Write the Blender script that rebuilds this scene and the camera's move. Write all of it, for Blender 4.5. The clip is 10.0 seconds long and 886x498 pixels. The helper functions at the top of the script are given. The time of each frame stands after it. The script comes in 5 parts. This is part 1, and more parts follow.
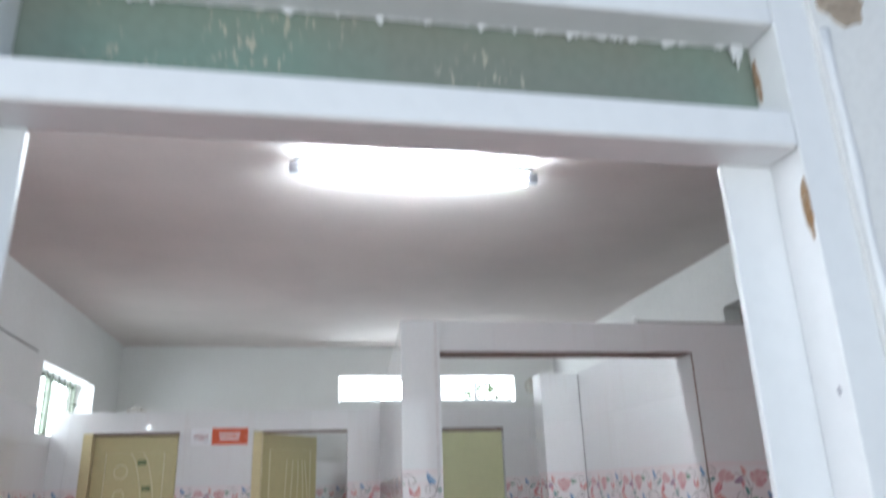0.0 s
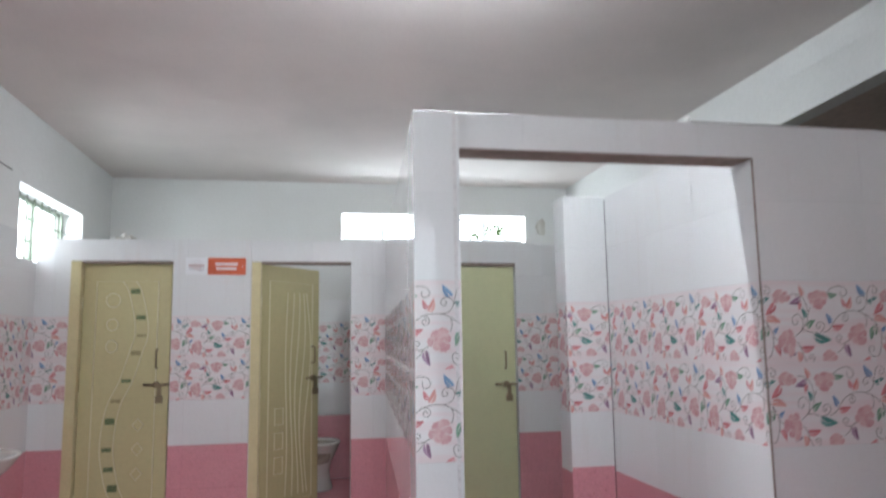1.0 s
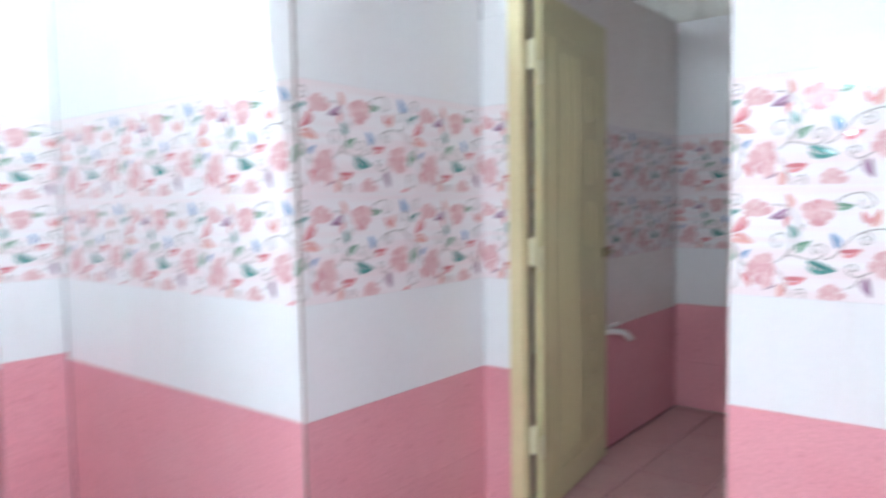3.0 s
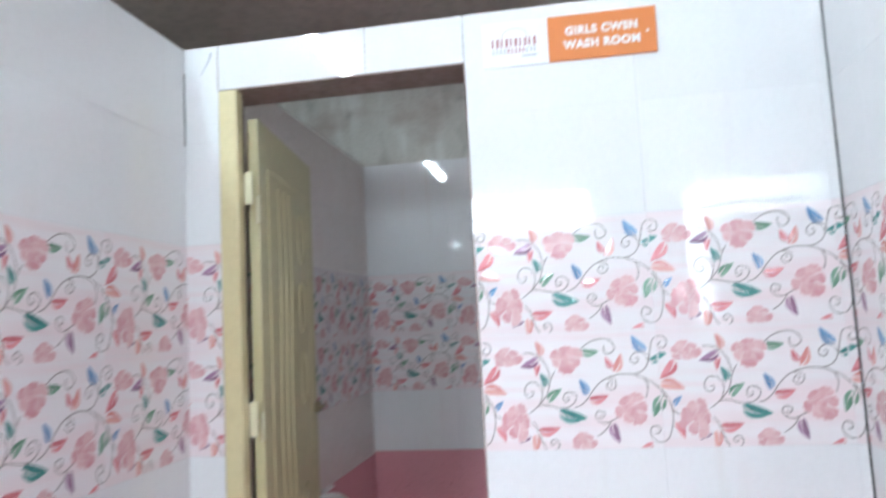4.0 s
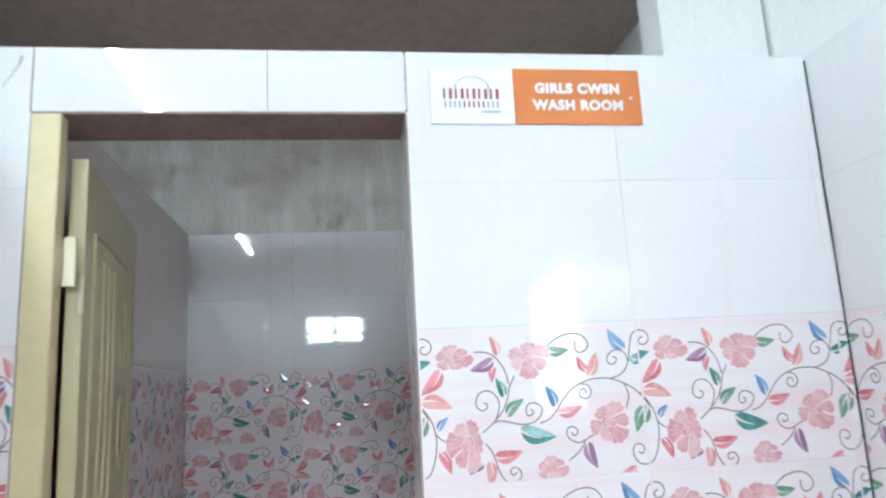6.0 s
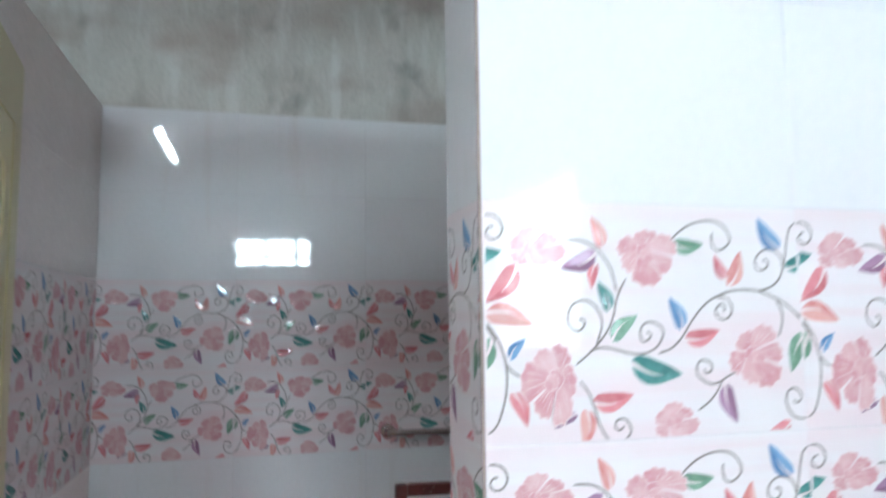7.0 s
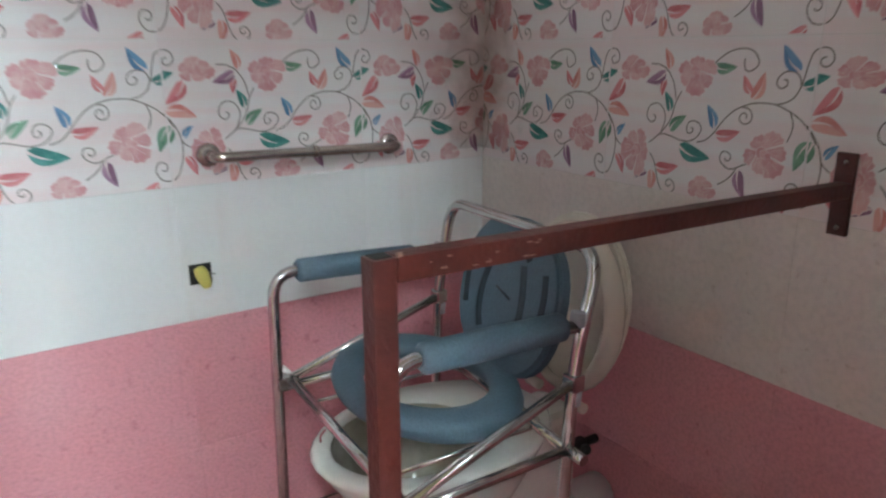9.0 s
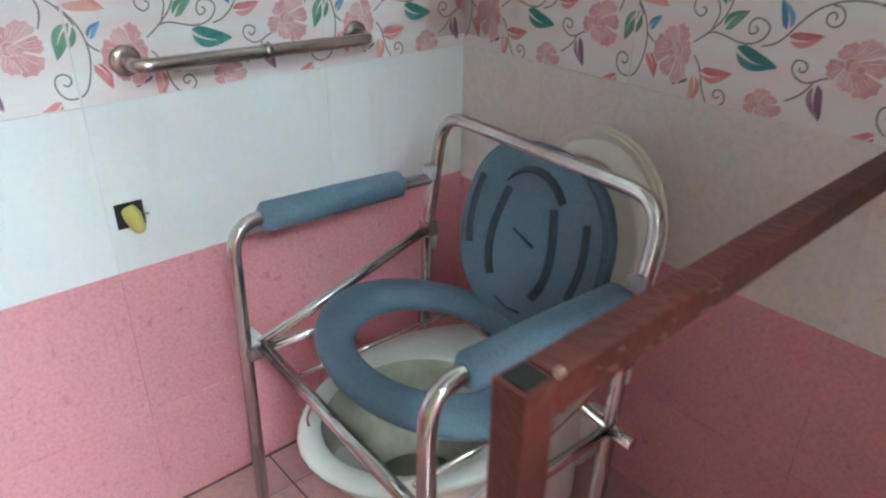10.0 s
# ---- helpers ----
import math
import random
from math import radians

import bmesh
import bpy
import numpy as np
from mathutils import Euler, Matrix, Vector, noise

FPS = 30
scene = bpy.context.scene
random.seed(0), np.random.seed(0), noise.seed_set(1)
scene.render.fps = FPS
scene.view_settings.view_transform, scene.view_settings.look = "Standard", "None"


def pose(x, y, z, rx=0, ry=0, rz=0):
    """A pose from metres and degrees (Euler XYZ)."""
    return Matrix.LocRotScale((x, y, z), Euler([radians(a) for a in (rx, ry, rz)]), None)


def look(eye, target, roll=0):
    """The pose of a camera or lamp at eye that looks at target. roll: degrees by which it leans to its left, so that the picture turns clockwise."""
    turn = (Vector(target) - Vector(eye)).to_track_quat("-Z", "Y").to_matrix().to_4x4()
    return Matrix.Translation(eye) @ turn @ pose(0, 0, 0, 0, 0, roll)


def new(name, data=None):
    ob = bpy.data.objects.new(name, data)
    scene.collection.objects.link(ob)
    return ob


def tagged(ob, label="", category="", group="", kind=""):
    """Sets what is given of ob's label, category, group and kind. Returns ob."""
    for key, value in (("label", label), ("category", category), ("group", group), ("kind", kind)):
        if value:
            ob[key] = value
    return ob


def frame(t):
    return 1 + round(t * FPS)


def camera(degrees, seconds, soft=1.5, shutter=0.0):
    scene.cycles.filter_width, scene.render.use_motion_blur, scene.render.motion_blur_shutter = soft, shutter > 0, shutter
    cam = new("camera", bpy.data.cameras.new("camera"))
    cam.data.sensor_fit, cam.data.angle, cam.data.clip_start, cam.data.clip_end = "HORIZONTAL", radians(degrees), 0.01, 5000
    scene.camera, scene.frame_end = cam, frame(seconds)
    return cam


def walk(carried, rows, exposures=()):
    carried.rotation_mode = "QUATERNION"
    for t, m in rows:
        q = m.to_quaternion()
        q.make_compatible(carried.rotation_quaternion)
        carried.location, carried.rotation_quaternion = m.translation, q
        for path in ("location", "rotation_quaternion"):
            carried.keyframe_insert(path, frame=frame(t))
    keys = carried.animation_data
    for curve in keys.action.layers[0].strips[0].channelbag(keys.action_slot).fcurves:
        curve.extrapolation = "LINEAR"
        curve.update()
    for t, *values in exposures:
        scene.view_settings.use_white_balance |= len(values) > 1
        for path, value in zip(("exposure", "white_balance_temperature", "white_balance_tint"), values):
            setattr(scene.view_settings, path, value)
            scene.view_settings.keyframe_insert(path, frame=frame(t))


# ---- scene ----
cam = camera(63.8, 10.0, soft=2.2, shutter=0.6)
PATH = [
    (0, (0.159, 0.361, 1.56), (0.512, 2.223, 2.198), -1.8),
    (0.5, (0.189, 0.583, 1.493), (0.54, 2.507, 1.912), -1.0),
    (1, (0.187, 0.866, 1.432), (0.54, 2.818, 1.687), -0.8),
    (1.5, (0.219, 1.112, 1.399), (0.675, 3.055, 1.533), -1.5),
    (2, (0.34, 1.405, 1.332), (1.059, 3.271, 1.317), -1.7),
    (2.5, (0.476, 1.603, 1.301), (1.593, 3.254, 1.139), -0.4),
    (3, (0.577, 1.776, 1.311), (2.137, 3.02, 1.174), -0.9),
    (3.2, (0.62, 1.835, 1.312), (2.31, 2.902, 1.229), -1.8),
    (4.3, (0.78, 2.246, 1.413), (2.755, 2.412, 1.68), -2.5),
    (4.5, (0.822, 2.296, 1.432), (2.8, 2.396, 1.715), -2.0),
    (5, (0.933, 2.436, 1.485), (2.901, 2.326, 1.824), -2.3),
    (5.2, (0.984, 2.479, 1.503), (2.946, 2.302, 1.852), -2.4),
    (6.3, (1.393, 2.541, 1.521), (3.33, 2.223, 1.905), -2.3),
    (6.5, (1.532, 2.56, 1.517), (3.469, 2.212, 1.87), -0.8),
    (7, (1.804, 2.643, 1.486), (3.734, 2.159, 1.686), -0.7),
    (7.5, (2.048, 2.692, 1.423), (3.947, 2.064, 1.403), -1.0),
    (8, (2.319, 2.702, 1.339), (4.15, 1.935, 1.098), -1.9),
    (8.5, (2.569, 2.664, 1.308), (4.303, 1.755, 0.901), -1.7),
    (9, (2.818, 2.642, 1.313), (4.419, 1.571, 0.774), -0.2),
    (9.5, (3.025, 2.625, 1.332), (4.463, 1.446, 0.598), 1.5),
    (9.8, (3.111, 2.594, 1.356), (4.474, 1.42, 0.481), 1.7),
    (10, (3.157, 2.578, 1.362), (4.498, 1.414, 0.441), 0.8),
]
EXPOSURES = [(0.0, -0.45, 6300, 10), (0.5, -0.44, 6300, 10), (1.0, -0.24, 6350, 10), (1.5, 0.08, 6200, 9), (2.0, 0.5, 6000, 7), (2.5, 0.77, 5900, 5), (3.2, 0.92, 5800, 3), (4.5, 0.69, 5900, 3),
             (6.5, 0.70, 5800, 1), (7.5, 0.98, 5750, -1), (8.0, 1.25, 5750, -2), (8.5, 1.38, 6050, -1), (9.0, 1.95, 5950, -6), (9.5, 2.27, 5800, -8), (10.0, 2.43, 5700, -11)]
walk(cam, [(t, look(eye, target, roll)) for t, eye, target, roll in PATH], EXPOSURES)
# ---- light ----
world = bpy.data.worlds.new("sky")
scene.world = world
world.use_nodes = True
wn = world.node_tree
sky = wn.nodes.new("ShaderNodeTexSky")
sky.sky_type, sky.sun_disc = "NISHITA", False
sky.sun_elevation, sky.sun_rotation = radians(56), radians(81)
wn.links.new(sky.outputs[0], wn.nodes["Background"].inputs[0])
wn.nodes["Background"].inputs[1].default_value = 0.15

sun_data = bpy.data.lights.new("sun", "SUN")
sun_data.energy, sun_data.angle, sun_data.color = 2.5, radians(0.5), (1.0, 0.95, 0.88)
sun = new("sun", sun_data)
sun.matrix_world = look((9, 4, 12), (3, 3, 2))


def daylight(name, centre, target, wide, high, watts, tone=(0.84, 0.95, 1.0)):
    """Sky light entering by an opening."""
    d = bpy.data.lights.new(name, "AREA")
    d.shape, d.size, d.size_y, d.energy, d.color = "RECTANGLE", wide, high, watts, tone
    ob = new(name, d)
    ob.matrix_world = look(centre, target)
    return ob


daylight("daylight_back", (0.875, 8.31, 2.6), (0.9, 0.0, 1.6), 0.84, 0.25, 28)
daylight("daylight_back", (1.965, 8.31, 2.6), (1.9, 0.0, 1.6), 0.84, 0.25, 28)
daylight("daylight_side", (-1.97, 6.6, 2.28), (3.0, 6.2, 1.4), 1.28, 0.48, 20)
daylight("daylight_side", (-1.97, 2.46, 2.33), (3.0, 2.46, 1.4), 1.08, 0.36, 46)
daylight("daylight_door", (0.3, -1.3, 1.5), (0.5, 4.0, 1.3), 2.6, 2.2, 62)


# ---- materials ----
def mat(name, colour, rough=0.5, metal=0.0, grain=0.0, grain_scale=40.0, blotch=0.0, blotch_scale=2.5, bump=0.0, rand=0.0, coat=0.0,
        alt=None, emit=0.0):
    """A surface with fine grain and large blotches of its colour; alt is the colour of the blotches."""
    m = bpy.data.materials.new(name)
    m.use_nodes = True
    nt = m.node_tree
    b = nt.nodes["Principled BSDF"]
    b.inputs["Roughness"].default_value, b.inputs["Metallic"].default_value = rough, metal
    b.inputs["Coat Weight"].default_value = coat
    b.inputs["Coat Roughness"].default_value = 0.05
    base = (*colour, 1.0)
    last = None
    if blotch or grain or rand:
        co = nt.nodes.new("ShaderNodeNewGeometry").outputs["Position"]
        rgb = nt.nodes.new("ShaderNodeRGB")
        rgb.outputs[0].default_value = base
        last = rgb.outputs[0]
        for amount, scale, other, detail in ((blotch, blotch_scale, alt or tuple(c * 0.55 for c in colour), 6), (grain, grain_scale, tuple(c * 0.5 for c in colour), 3)):
            if not amount:
                continue
            n = nt.nodes.new("ShaderNodeTexNoise")
            n.inputs["Scale"].default_value, n.inputs["Detail"].default_value = scale, detail
            nt.links.new(co, n.inputs["Vector"])
            r = nt.nodes.new("ShaderNodeMapRange")
            r.inputs[1].default_value, r.inputs[2].default_value = 0.4, 0.72
            r.inputs[3].default_value, r.inputs[4].default_value = 0.0, amount
            nt.links.new(n.outputs[0], r.inputs[0])
            x = nt.nodes.new("ShaderNodeMix")
            x.data_type = "RGBA"
            x.inputs[7].default_value = (*other, 1.0)
            nt.links.new(r.outputs[0], x.inputs[0])
            nt.links.new(last, x.inputs[6])
            last = x.outputs[2]
        if rand:
            info = nt.nodes.new("ShaderNodeObjectInfo")
            r = nt.nodes.new("ShaderNodeMapRange")
            r.inputs[3].default_value, r.inputs[4].default_value = 1.0 - rand, 1.0
            nt.links.new(info.outputs["Random"], r.inputs[0])
            h = nt.nodes.new("ShaderNodeHueSaturation")
            nt.links.new(r.outputs[0], h.inputs["Value"])
            nt.links.new(last, h.inputs["Color"])
            last = h.outputs[0]
        nt.links.new(last, b.inputs["Base Color"])
    else:
        b.inputs["Base Color"].default_value = base
    if bump:
        n = nt.nodes.new("ShaderNodeTexNoise")
        n.inputs["Scale"].default_value, n.inputs["Detail"].default_value = grain_scale, 4
        nt.links.new(nt.nodes.new("ShaderNodeNewGeometry").outputs["Position"], n.inputs["Vector"])
        u = nt.nodes.new("ShaderNodeBump")
        u.inputs["Strength"].default_value, u.inputs["Distance"].default_value = bump, 0.004
        nt.links.new(n.outputs[0], u.inputs["Height"])
        nt.links.new(u.outputs[0], b.inputs["Normal"])
    if emit:
        b.inputs["Emission Color"].default_value = base
        b.inputs["Emission Strength"].default_value = emit
    return m


WHITE_TILE = mat("white_glazed_tile", (0.79, 0.785, 0.79), 0.03, grain=0.05, grain_scale=75, blotch=0.12, blotch_scale=1.3, rand=0.04, alt=(0.72, 0.70, 0.70))
# dust speckle, with warm pink bounce light mixed into the base colour
DUSTY_BOUNCE_TILE = mat("dusty_bounce_warmed_white_tile", (0.775, 0.70, 0.67), 0.32, grain=0.22, grain_scale=95, blotch=0.5, blotch_scale=6, rand=0.04, alt=(0.70, 0.59, 0.54))
PINK_TILE = mat("pink_glazed_tile", (0.73, 0.325, 0.37), 0.24, grain=0.34, grain_scale=130, blotch=0.5, blotch_scale=4, rand=0.05, alt=(0.76, 0.385, 0.42))
FLOWER_TILE = mat("flower_tile_ground", (0.80, 0.77, 0.772), 0.05, blotch=0.2, blotch_scale=5, rand=0.03, alt=(0.80, 0.66, 0.68))


def banded(m, colour, turn_scale):
    """Faint horizontal bands across a printed tile."""
    nt = m.node_tree
    b = nt.nodes["Principled BSDF"]
    link = b.inputs["Base Color"].links[0].from_socket
    mp = nt.nodes.new("ShaderNodeMapping")
    mp.inputs["Scale"].default_value = turn_scale
    nt.links.new(nt.nodes.new("ShaderNodeTexCoord").outputs["Object"], mp.inputs["Vector"])
    n = nt.nodes.new("ShaderNodeTexNoise")
    n.inputs["Scale"].default_value, n.inputs["Detail"].default_value = 1.0, 3
    nt.links.new(mp.outputs[0], n.inputs["Vector"])
    r = nt.nodes.new("ShaderNodeMapRange")
    r.inputs[1].default_value, r.inputs[2].default_value, r.inputs[4].default_value = 0.45, 0.58, 0.62
    nt.links.new(n.outputs[0], r.inputs[0])
    x = nt.nodes.new("ShaderNodeMix")
    x.data_type = "RGBA"
    x.inputs[7].default_value = (*colour, 1.0)
    nt.links.new(r.outputs[0], x.inputs[0])
    nt.links.new(link, x.inputs[6])
    nt.links.new(x.outputs[2], b.inputs["Base Color"])


def layered(m, colour, scale, lo, hi, amount, detail=5):
    """Stains or streaks of another colour over a surface; scale stretches them along x, y, z."""
    nt = m.node_tree
    b = nt.nodes["Principled BSDF"]
    link = b.inputs["Base Color"].links[0].from_socket
    mp = nt.nodes.new("ShaderNodeMapping")
    mp.inputs["Scale"].default_value = scale
    nt.links.new(nt.nodes.new("ShaderNodeNewGeometry").outputs["Position"], mp.inputs["Vector"])
    n = nt.nodes.new("ShaderNodeTexNoise")
    n.inputs["Scale"].default_value, n.inputs["Detail"].default_value = 1.0, detail
    nt.links.new(mp.outputs[0], n.inputs["Vector"])
    r = nt.nodes.new("ShaderNodeMapRange")
    r.inputs[1].default_value, r.inputs[2].default_value, r.inputs[4].default_value = lo, hi, amount
    nt.links.new(n.outputs[0], r.inputs[0])
    x = nt.nodes.new("ShaderNodeMix")
    x.data_type = "RGBA"
    x.inputs[7].default_value = (*colour, 1.0)
    nt.links.new(r.outputs[0], x.inputs[0])
    nt.links.new(link, x.inputs[6])
    nt.links.new(x.outputs[2], b.inputs["Base Color"])


layered(PINK_TILE, (0.40, 0.13, 0.15), (38.0, 38.0, 38.0), 0.62, 0.74, 0.45, 6)
layered(WHITE_TILE, (0.66, 0.60, 0.56), (16.0, 16.0, 1.6), 0.60, 0.80, 0.35, 6)
layered(DUSTY_BOUNCE_TILE, (0.50, 0.40, 0.35), (45.0, 45.0, 45.0), 0.66, 0.74, 0.5, 4)
banded(FLOWER_TILE, (0.785, 0.65, 0.66), (1.2, 1.0, 30.0))
ROSE = mat("rose_print", (0.60, 0.305, 0.325), 0.08, blotch=0.75, blotch_scale=48, alt=(0.70, 0.47, 0.48))
ROSE_MID = mat("rose_petal_pale", (0.66, 0.385, 0.40), 0.08, blotch=0.6, blotch_scale=48, alt=(0.76, 0.58, 0.58))
ROSE_LIGHT = mat("rose_petal_edge", (0.79, 0.68, 0.68), 0.08)
LEAF = {
    "red": mat("red_leaf_print", (0.536, 0.154, 0.177), 0.07, blotch=0.6, blotch_scale=70, alt=(0.68, 0.33, 0.33)),
    "orange": mat("orange_leaf_print", (0.616, 0.246, 0.229), 0.07, blotch=0.6, blotch_scale=70, alt=(0.74, 0.47, 0.42)),
    "green": mat("green_leaf_print", (0.132, 0.246, 0.172), 0.07, blotch=0.6, blotch_scale=70, alt=(0.26, 0.42, 0.28)),
    "teal": mat("teal_leaf_print", (0.069, 0.200, 0.189), 0.07, blotch=0.6, blotch_scale=70, alt=(0.12, 0.34, 0.3)),
    "blue": mat("blue_leaf_print", (0.115, 0.229, 0.422), 0.07, blotch=0.6, blotch_scale=70, alt=(0.19, 0.31, 0.48)),
    "purple": mat("purple_leaf_print", (0.251, 0.137, 0.217), 0.07, blotch=0.6, blotch_scale=70, alt=(0.33, 0.19, 0.28)),
}
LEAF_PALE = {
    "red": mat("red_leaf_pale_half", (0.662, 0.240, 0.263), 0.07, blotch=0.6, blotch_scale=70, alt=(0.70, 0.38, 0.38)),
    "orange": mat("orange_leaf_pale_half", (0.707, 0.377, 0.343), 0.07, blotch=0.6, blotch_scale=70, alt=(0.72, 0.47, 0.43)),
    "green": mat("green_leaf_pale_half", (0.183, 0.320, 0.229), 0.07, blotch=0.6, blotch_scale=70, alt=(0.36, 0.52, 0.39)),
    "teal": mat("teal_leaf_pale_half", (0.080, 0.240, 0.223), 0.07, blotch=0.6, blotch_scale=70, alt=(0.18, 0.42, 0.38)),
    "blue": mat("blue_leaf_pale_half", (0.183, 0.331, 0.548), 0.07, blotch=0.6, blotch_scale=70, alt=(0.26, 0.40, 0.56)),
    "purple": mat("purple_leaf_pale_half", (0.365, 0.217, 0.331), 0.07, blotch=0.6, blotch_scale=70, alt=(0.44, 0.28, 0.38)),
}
VINE = mat("vine_print", (0.23, 0.20, 0.18), 0.15)
GROUT = mat("grout", (0.72, 0.69, 0.69), 0.85, grain=0.4, grain_scale=80, bump=0.3)
PLASTER = mat("whitewashed_plaster", (0.76, 0.76, 0.75), 0.85, grain=0.12, grain_scale=60, blotch=0.30, blotch_scale=1.1, bump=0.25, alt=(0.58, 0.56, 0.53))
CEILING = mat("ceiling_distemper", (0.75, 0.69, 0.665), 0.9, grain=0.08, grain_scale=70, blotch=0.38, blotch_scale=1.5, bump=0.2, alt=(0.57, 0.52, 0.505))
CONCRETE = mat("bare_concrete", (0.60, 0.575, 0.525), 0.9, grain=0.25, grain_scale=70, blotch=0.55, blotch_scale=3.2, bump=0.5, alt=(0.43, 0.375, 0.335))
layered(CONCRETE, (0.70, 0.69, 0.65), (14.0, 14.0, 2.6), 0.50, 0.66, 0.7)
layered(CONCRETE, (0.36, 0.35, 0.31), (9.0, 9.0, 3.5), 0.55, 0.72, 0.7)
layered(CONCRETE, (0.16, 0.145, 0.13), (7.0, 7.0, 6.0), 0.58, 0.80, 0.8, 9)
layered(CONCRETE, (0.36, 0.27, 0.23), (3.0, 3.0, 5.0), 0.52, 0.70, 0.6, 7)
SOFFIT = mat("dark_concrete_soffit", (0.60, 0.50, 0.45), 0.9, grain=0.35, grain_scale=22, blotch=0.5, blotch_scale=2.0, bump=0.5, alt=(0.44, 0.355, 0.31))
BROKEN_PLASTER = mat("broken_brown_plaster", (0.46, 0.38, 0.30), 0.9, grain=0.6, grain_scale=60, blotch=0.7, blotch_scale=22, bump=0.8, alt=(0.26, 0.19, 0.14))
RAW_EDGE = mat("raw_mortar_edge", (0.33, 0.26, 0.23), 0.9, grain=0.5, grain_scale=35, blotch=0.5, blotch_scale=8, bump=0.5)
FLOOR_TILE = mat("floor_tile", (0.67, 0.47, 0.465), 0.25, grain=0.25, grain_scale=90, blotch=0.30, blotch_scale=4, rand=0.08, alt=(0.57, 0.37, 0.365))
PINK_FLOOR_TILE = mat("pink_floor_tile", (0.58, 0.33, 0.325), 0.28, grain=0.3, grain_scale=80, blotch=0.35, blotch_scale=5, rand=0.06, alt=(0.46, 0.23, 0.225))
FLOOR_GROUT = mat("floor_grout", (0.13, 0.08, 0.072), 0.9, grain=0.4, grain_scale=60)
CREAM_DOOR = mat("cream_door_laminate", (0.57, 0.51, 0.285), 0.38, grain=0.10, grain_scale=30, blotch=0.2, blotch_scale=2, alt=(0.50, 0.43, 0.22))
CREAM_LINE = mat("pale_embossed_line", (0.72, 0.68, 0.48), 0.35)
GREEN_DOOR = mat("plain_green_door", (0.67, 0.675, 0.42), 0.36, grain=0.06, grain_scale=30, blotch=0.15, blotch_scale=1.6, alt=(0.61, 0.61, 0.36))
CREAM_FRAME = mat("cream_painted_frame", (0.66, 0.57, 0.33), 0.45, grain=0.12, grain_scale=45, blotch=0.3, blotch_scale=6, alt=(0.52, 0.42, 0.22))
DARK_FOIL = mat("dark_green_inlay", (0.10, 0.16, 0.07), 0.3, blotch=0.8, blotch_scale=60, alt=(0.30, 0.29, 0.16))
DULL_FOIL = mat("worn_brown_inlay", (0.30, 0.25, 0.13), 0.35, blotch=0.8, blotch_scale=60, alt=(0.44, 0.39, 0.22))
DARK_GAP = mat("dark_gap", (0.012, 0.011, 0.010), 0.8)
WHITE_PAINT = mat("white_enamel_paint", (0.80, 0.81, 0.82), 0.30, grain=0.06, grain_scale=30, blotch=0.16, blotch_scale=4, bump=0.2, alt=(0.66, 0.67, 0.69))
CHIPPED_WOOD = mat("chipped_wood", (0.30, 0.17, 0.08), 0.8, grain=0.6, grain_scale=120, blotch=0.7, blotch_scale=40, bump=0.6, alt=(0.66, 0.62, 0.55))
DIRTY_GLASS = mat("dusty_green_glass", (0.215, 0.235, 0.195), 0.35, grain=0.18, grain_scale=45, blotch=0.9, blotch_scale=2.6, bump=0.15, alt=(0.18, 0.285, 0.23))


def flecked(m, colour):
    """Clusters of small upright scraped flecks."""
    nt = m.node_tree
    bs = nt.nodes["Principled BSDF"]
    link = bs.inputs["Base Color"].links[0].from_socket
    co = nt.nodes.new("ShaderNodeNewGeometry").outputs["Position"]
    mp = nt.nodes.new("ShaderNodeMapping")
    mp.inputs["Scale"].default_value = (85.0, 85.0, 32.0)
    nt.links.new(co, mp.inputs["Vector"])
    amount = None
    for vec, scale, lo, hi in ((mp.outputs[0], 1.0, 0.56, 0.66), (co, 6.5, 0.50, 0.62)):
        n = nt.nodes.new("ShaderNodeTexNoise")
        n.inputs["Scale"].default_value, n.inputs["Detail"].default_value = scale, 2
        nt.links.new(vec, n.inputs["Vector"])
        r = nt.nodes.new("ShaderNodeMapRange")
        r.inputs[1].default_value, r.inputs[2].default_value = lo, hi
        nt.links.new(n.outputs[0], r.inputs[0])
        if amount is None:
            amount = r.outputs[0]
        else:
            k = nt.nodes.new("ShaderNodeMath")
            k.operation = "MULTIPLY"
            nt.links.new(amount, k.inputs[0])
            nt.links.new(r.outputs[0], k.inputs[1])
            amount = k.outputs[0]
    x = nt.nodes.new("ShaderNodeMix")
    x.data_type = "RGBA"
    x.inputs[7].default_value = (*colour, 1.0)
    nt.links.new(amount, x.inputs[0])
    nt.links.new(link, x.inputs[6])
    nt.links.new(x.outputs[2], bs.inputs["Base Color"])


flecked(DIRTY_GLASS, (0.42, 0.39, 0.31))
CHROME = mat("chrome", (0.62, 0.61, 0.60), 0.14, metal=1.0, grain=0.3, grain_scale=60)
DULL_CHROME = mat("dull_chrome", (0.80, 0.79, 0.78), 0.32, metal=0.7, grain=0.2, grain_scale=60)
STEEL = mat("worn_steel_bar", (0.50, 0.45, 0.42), 0.25, metal=1.0, grain=0.4, grain_scale=50)
BRASS = mat("tarnished_brass", (0.30, 0.24, 0.16), 0.42, metal=1.0)
LID_PLASTIC = mat("beige_plastic_lid", (0.73, 0.68, 0.59), 0.3, blotch=0.3, blotch_scale=9, alt=(0.62, 0.54, 0.44))
# greyer glaze with brown blotches, for the inside of the bowl only
BOWL_INNER_GLAZE = mat("grey_brown_bowl_glaze", (0.50, 0.47, 0.40), 0.15, grain=0.2, grain_scale=60, blotch=0.8, blotch_scale=12, alt=(0.28, 0.235, 0.17))
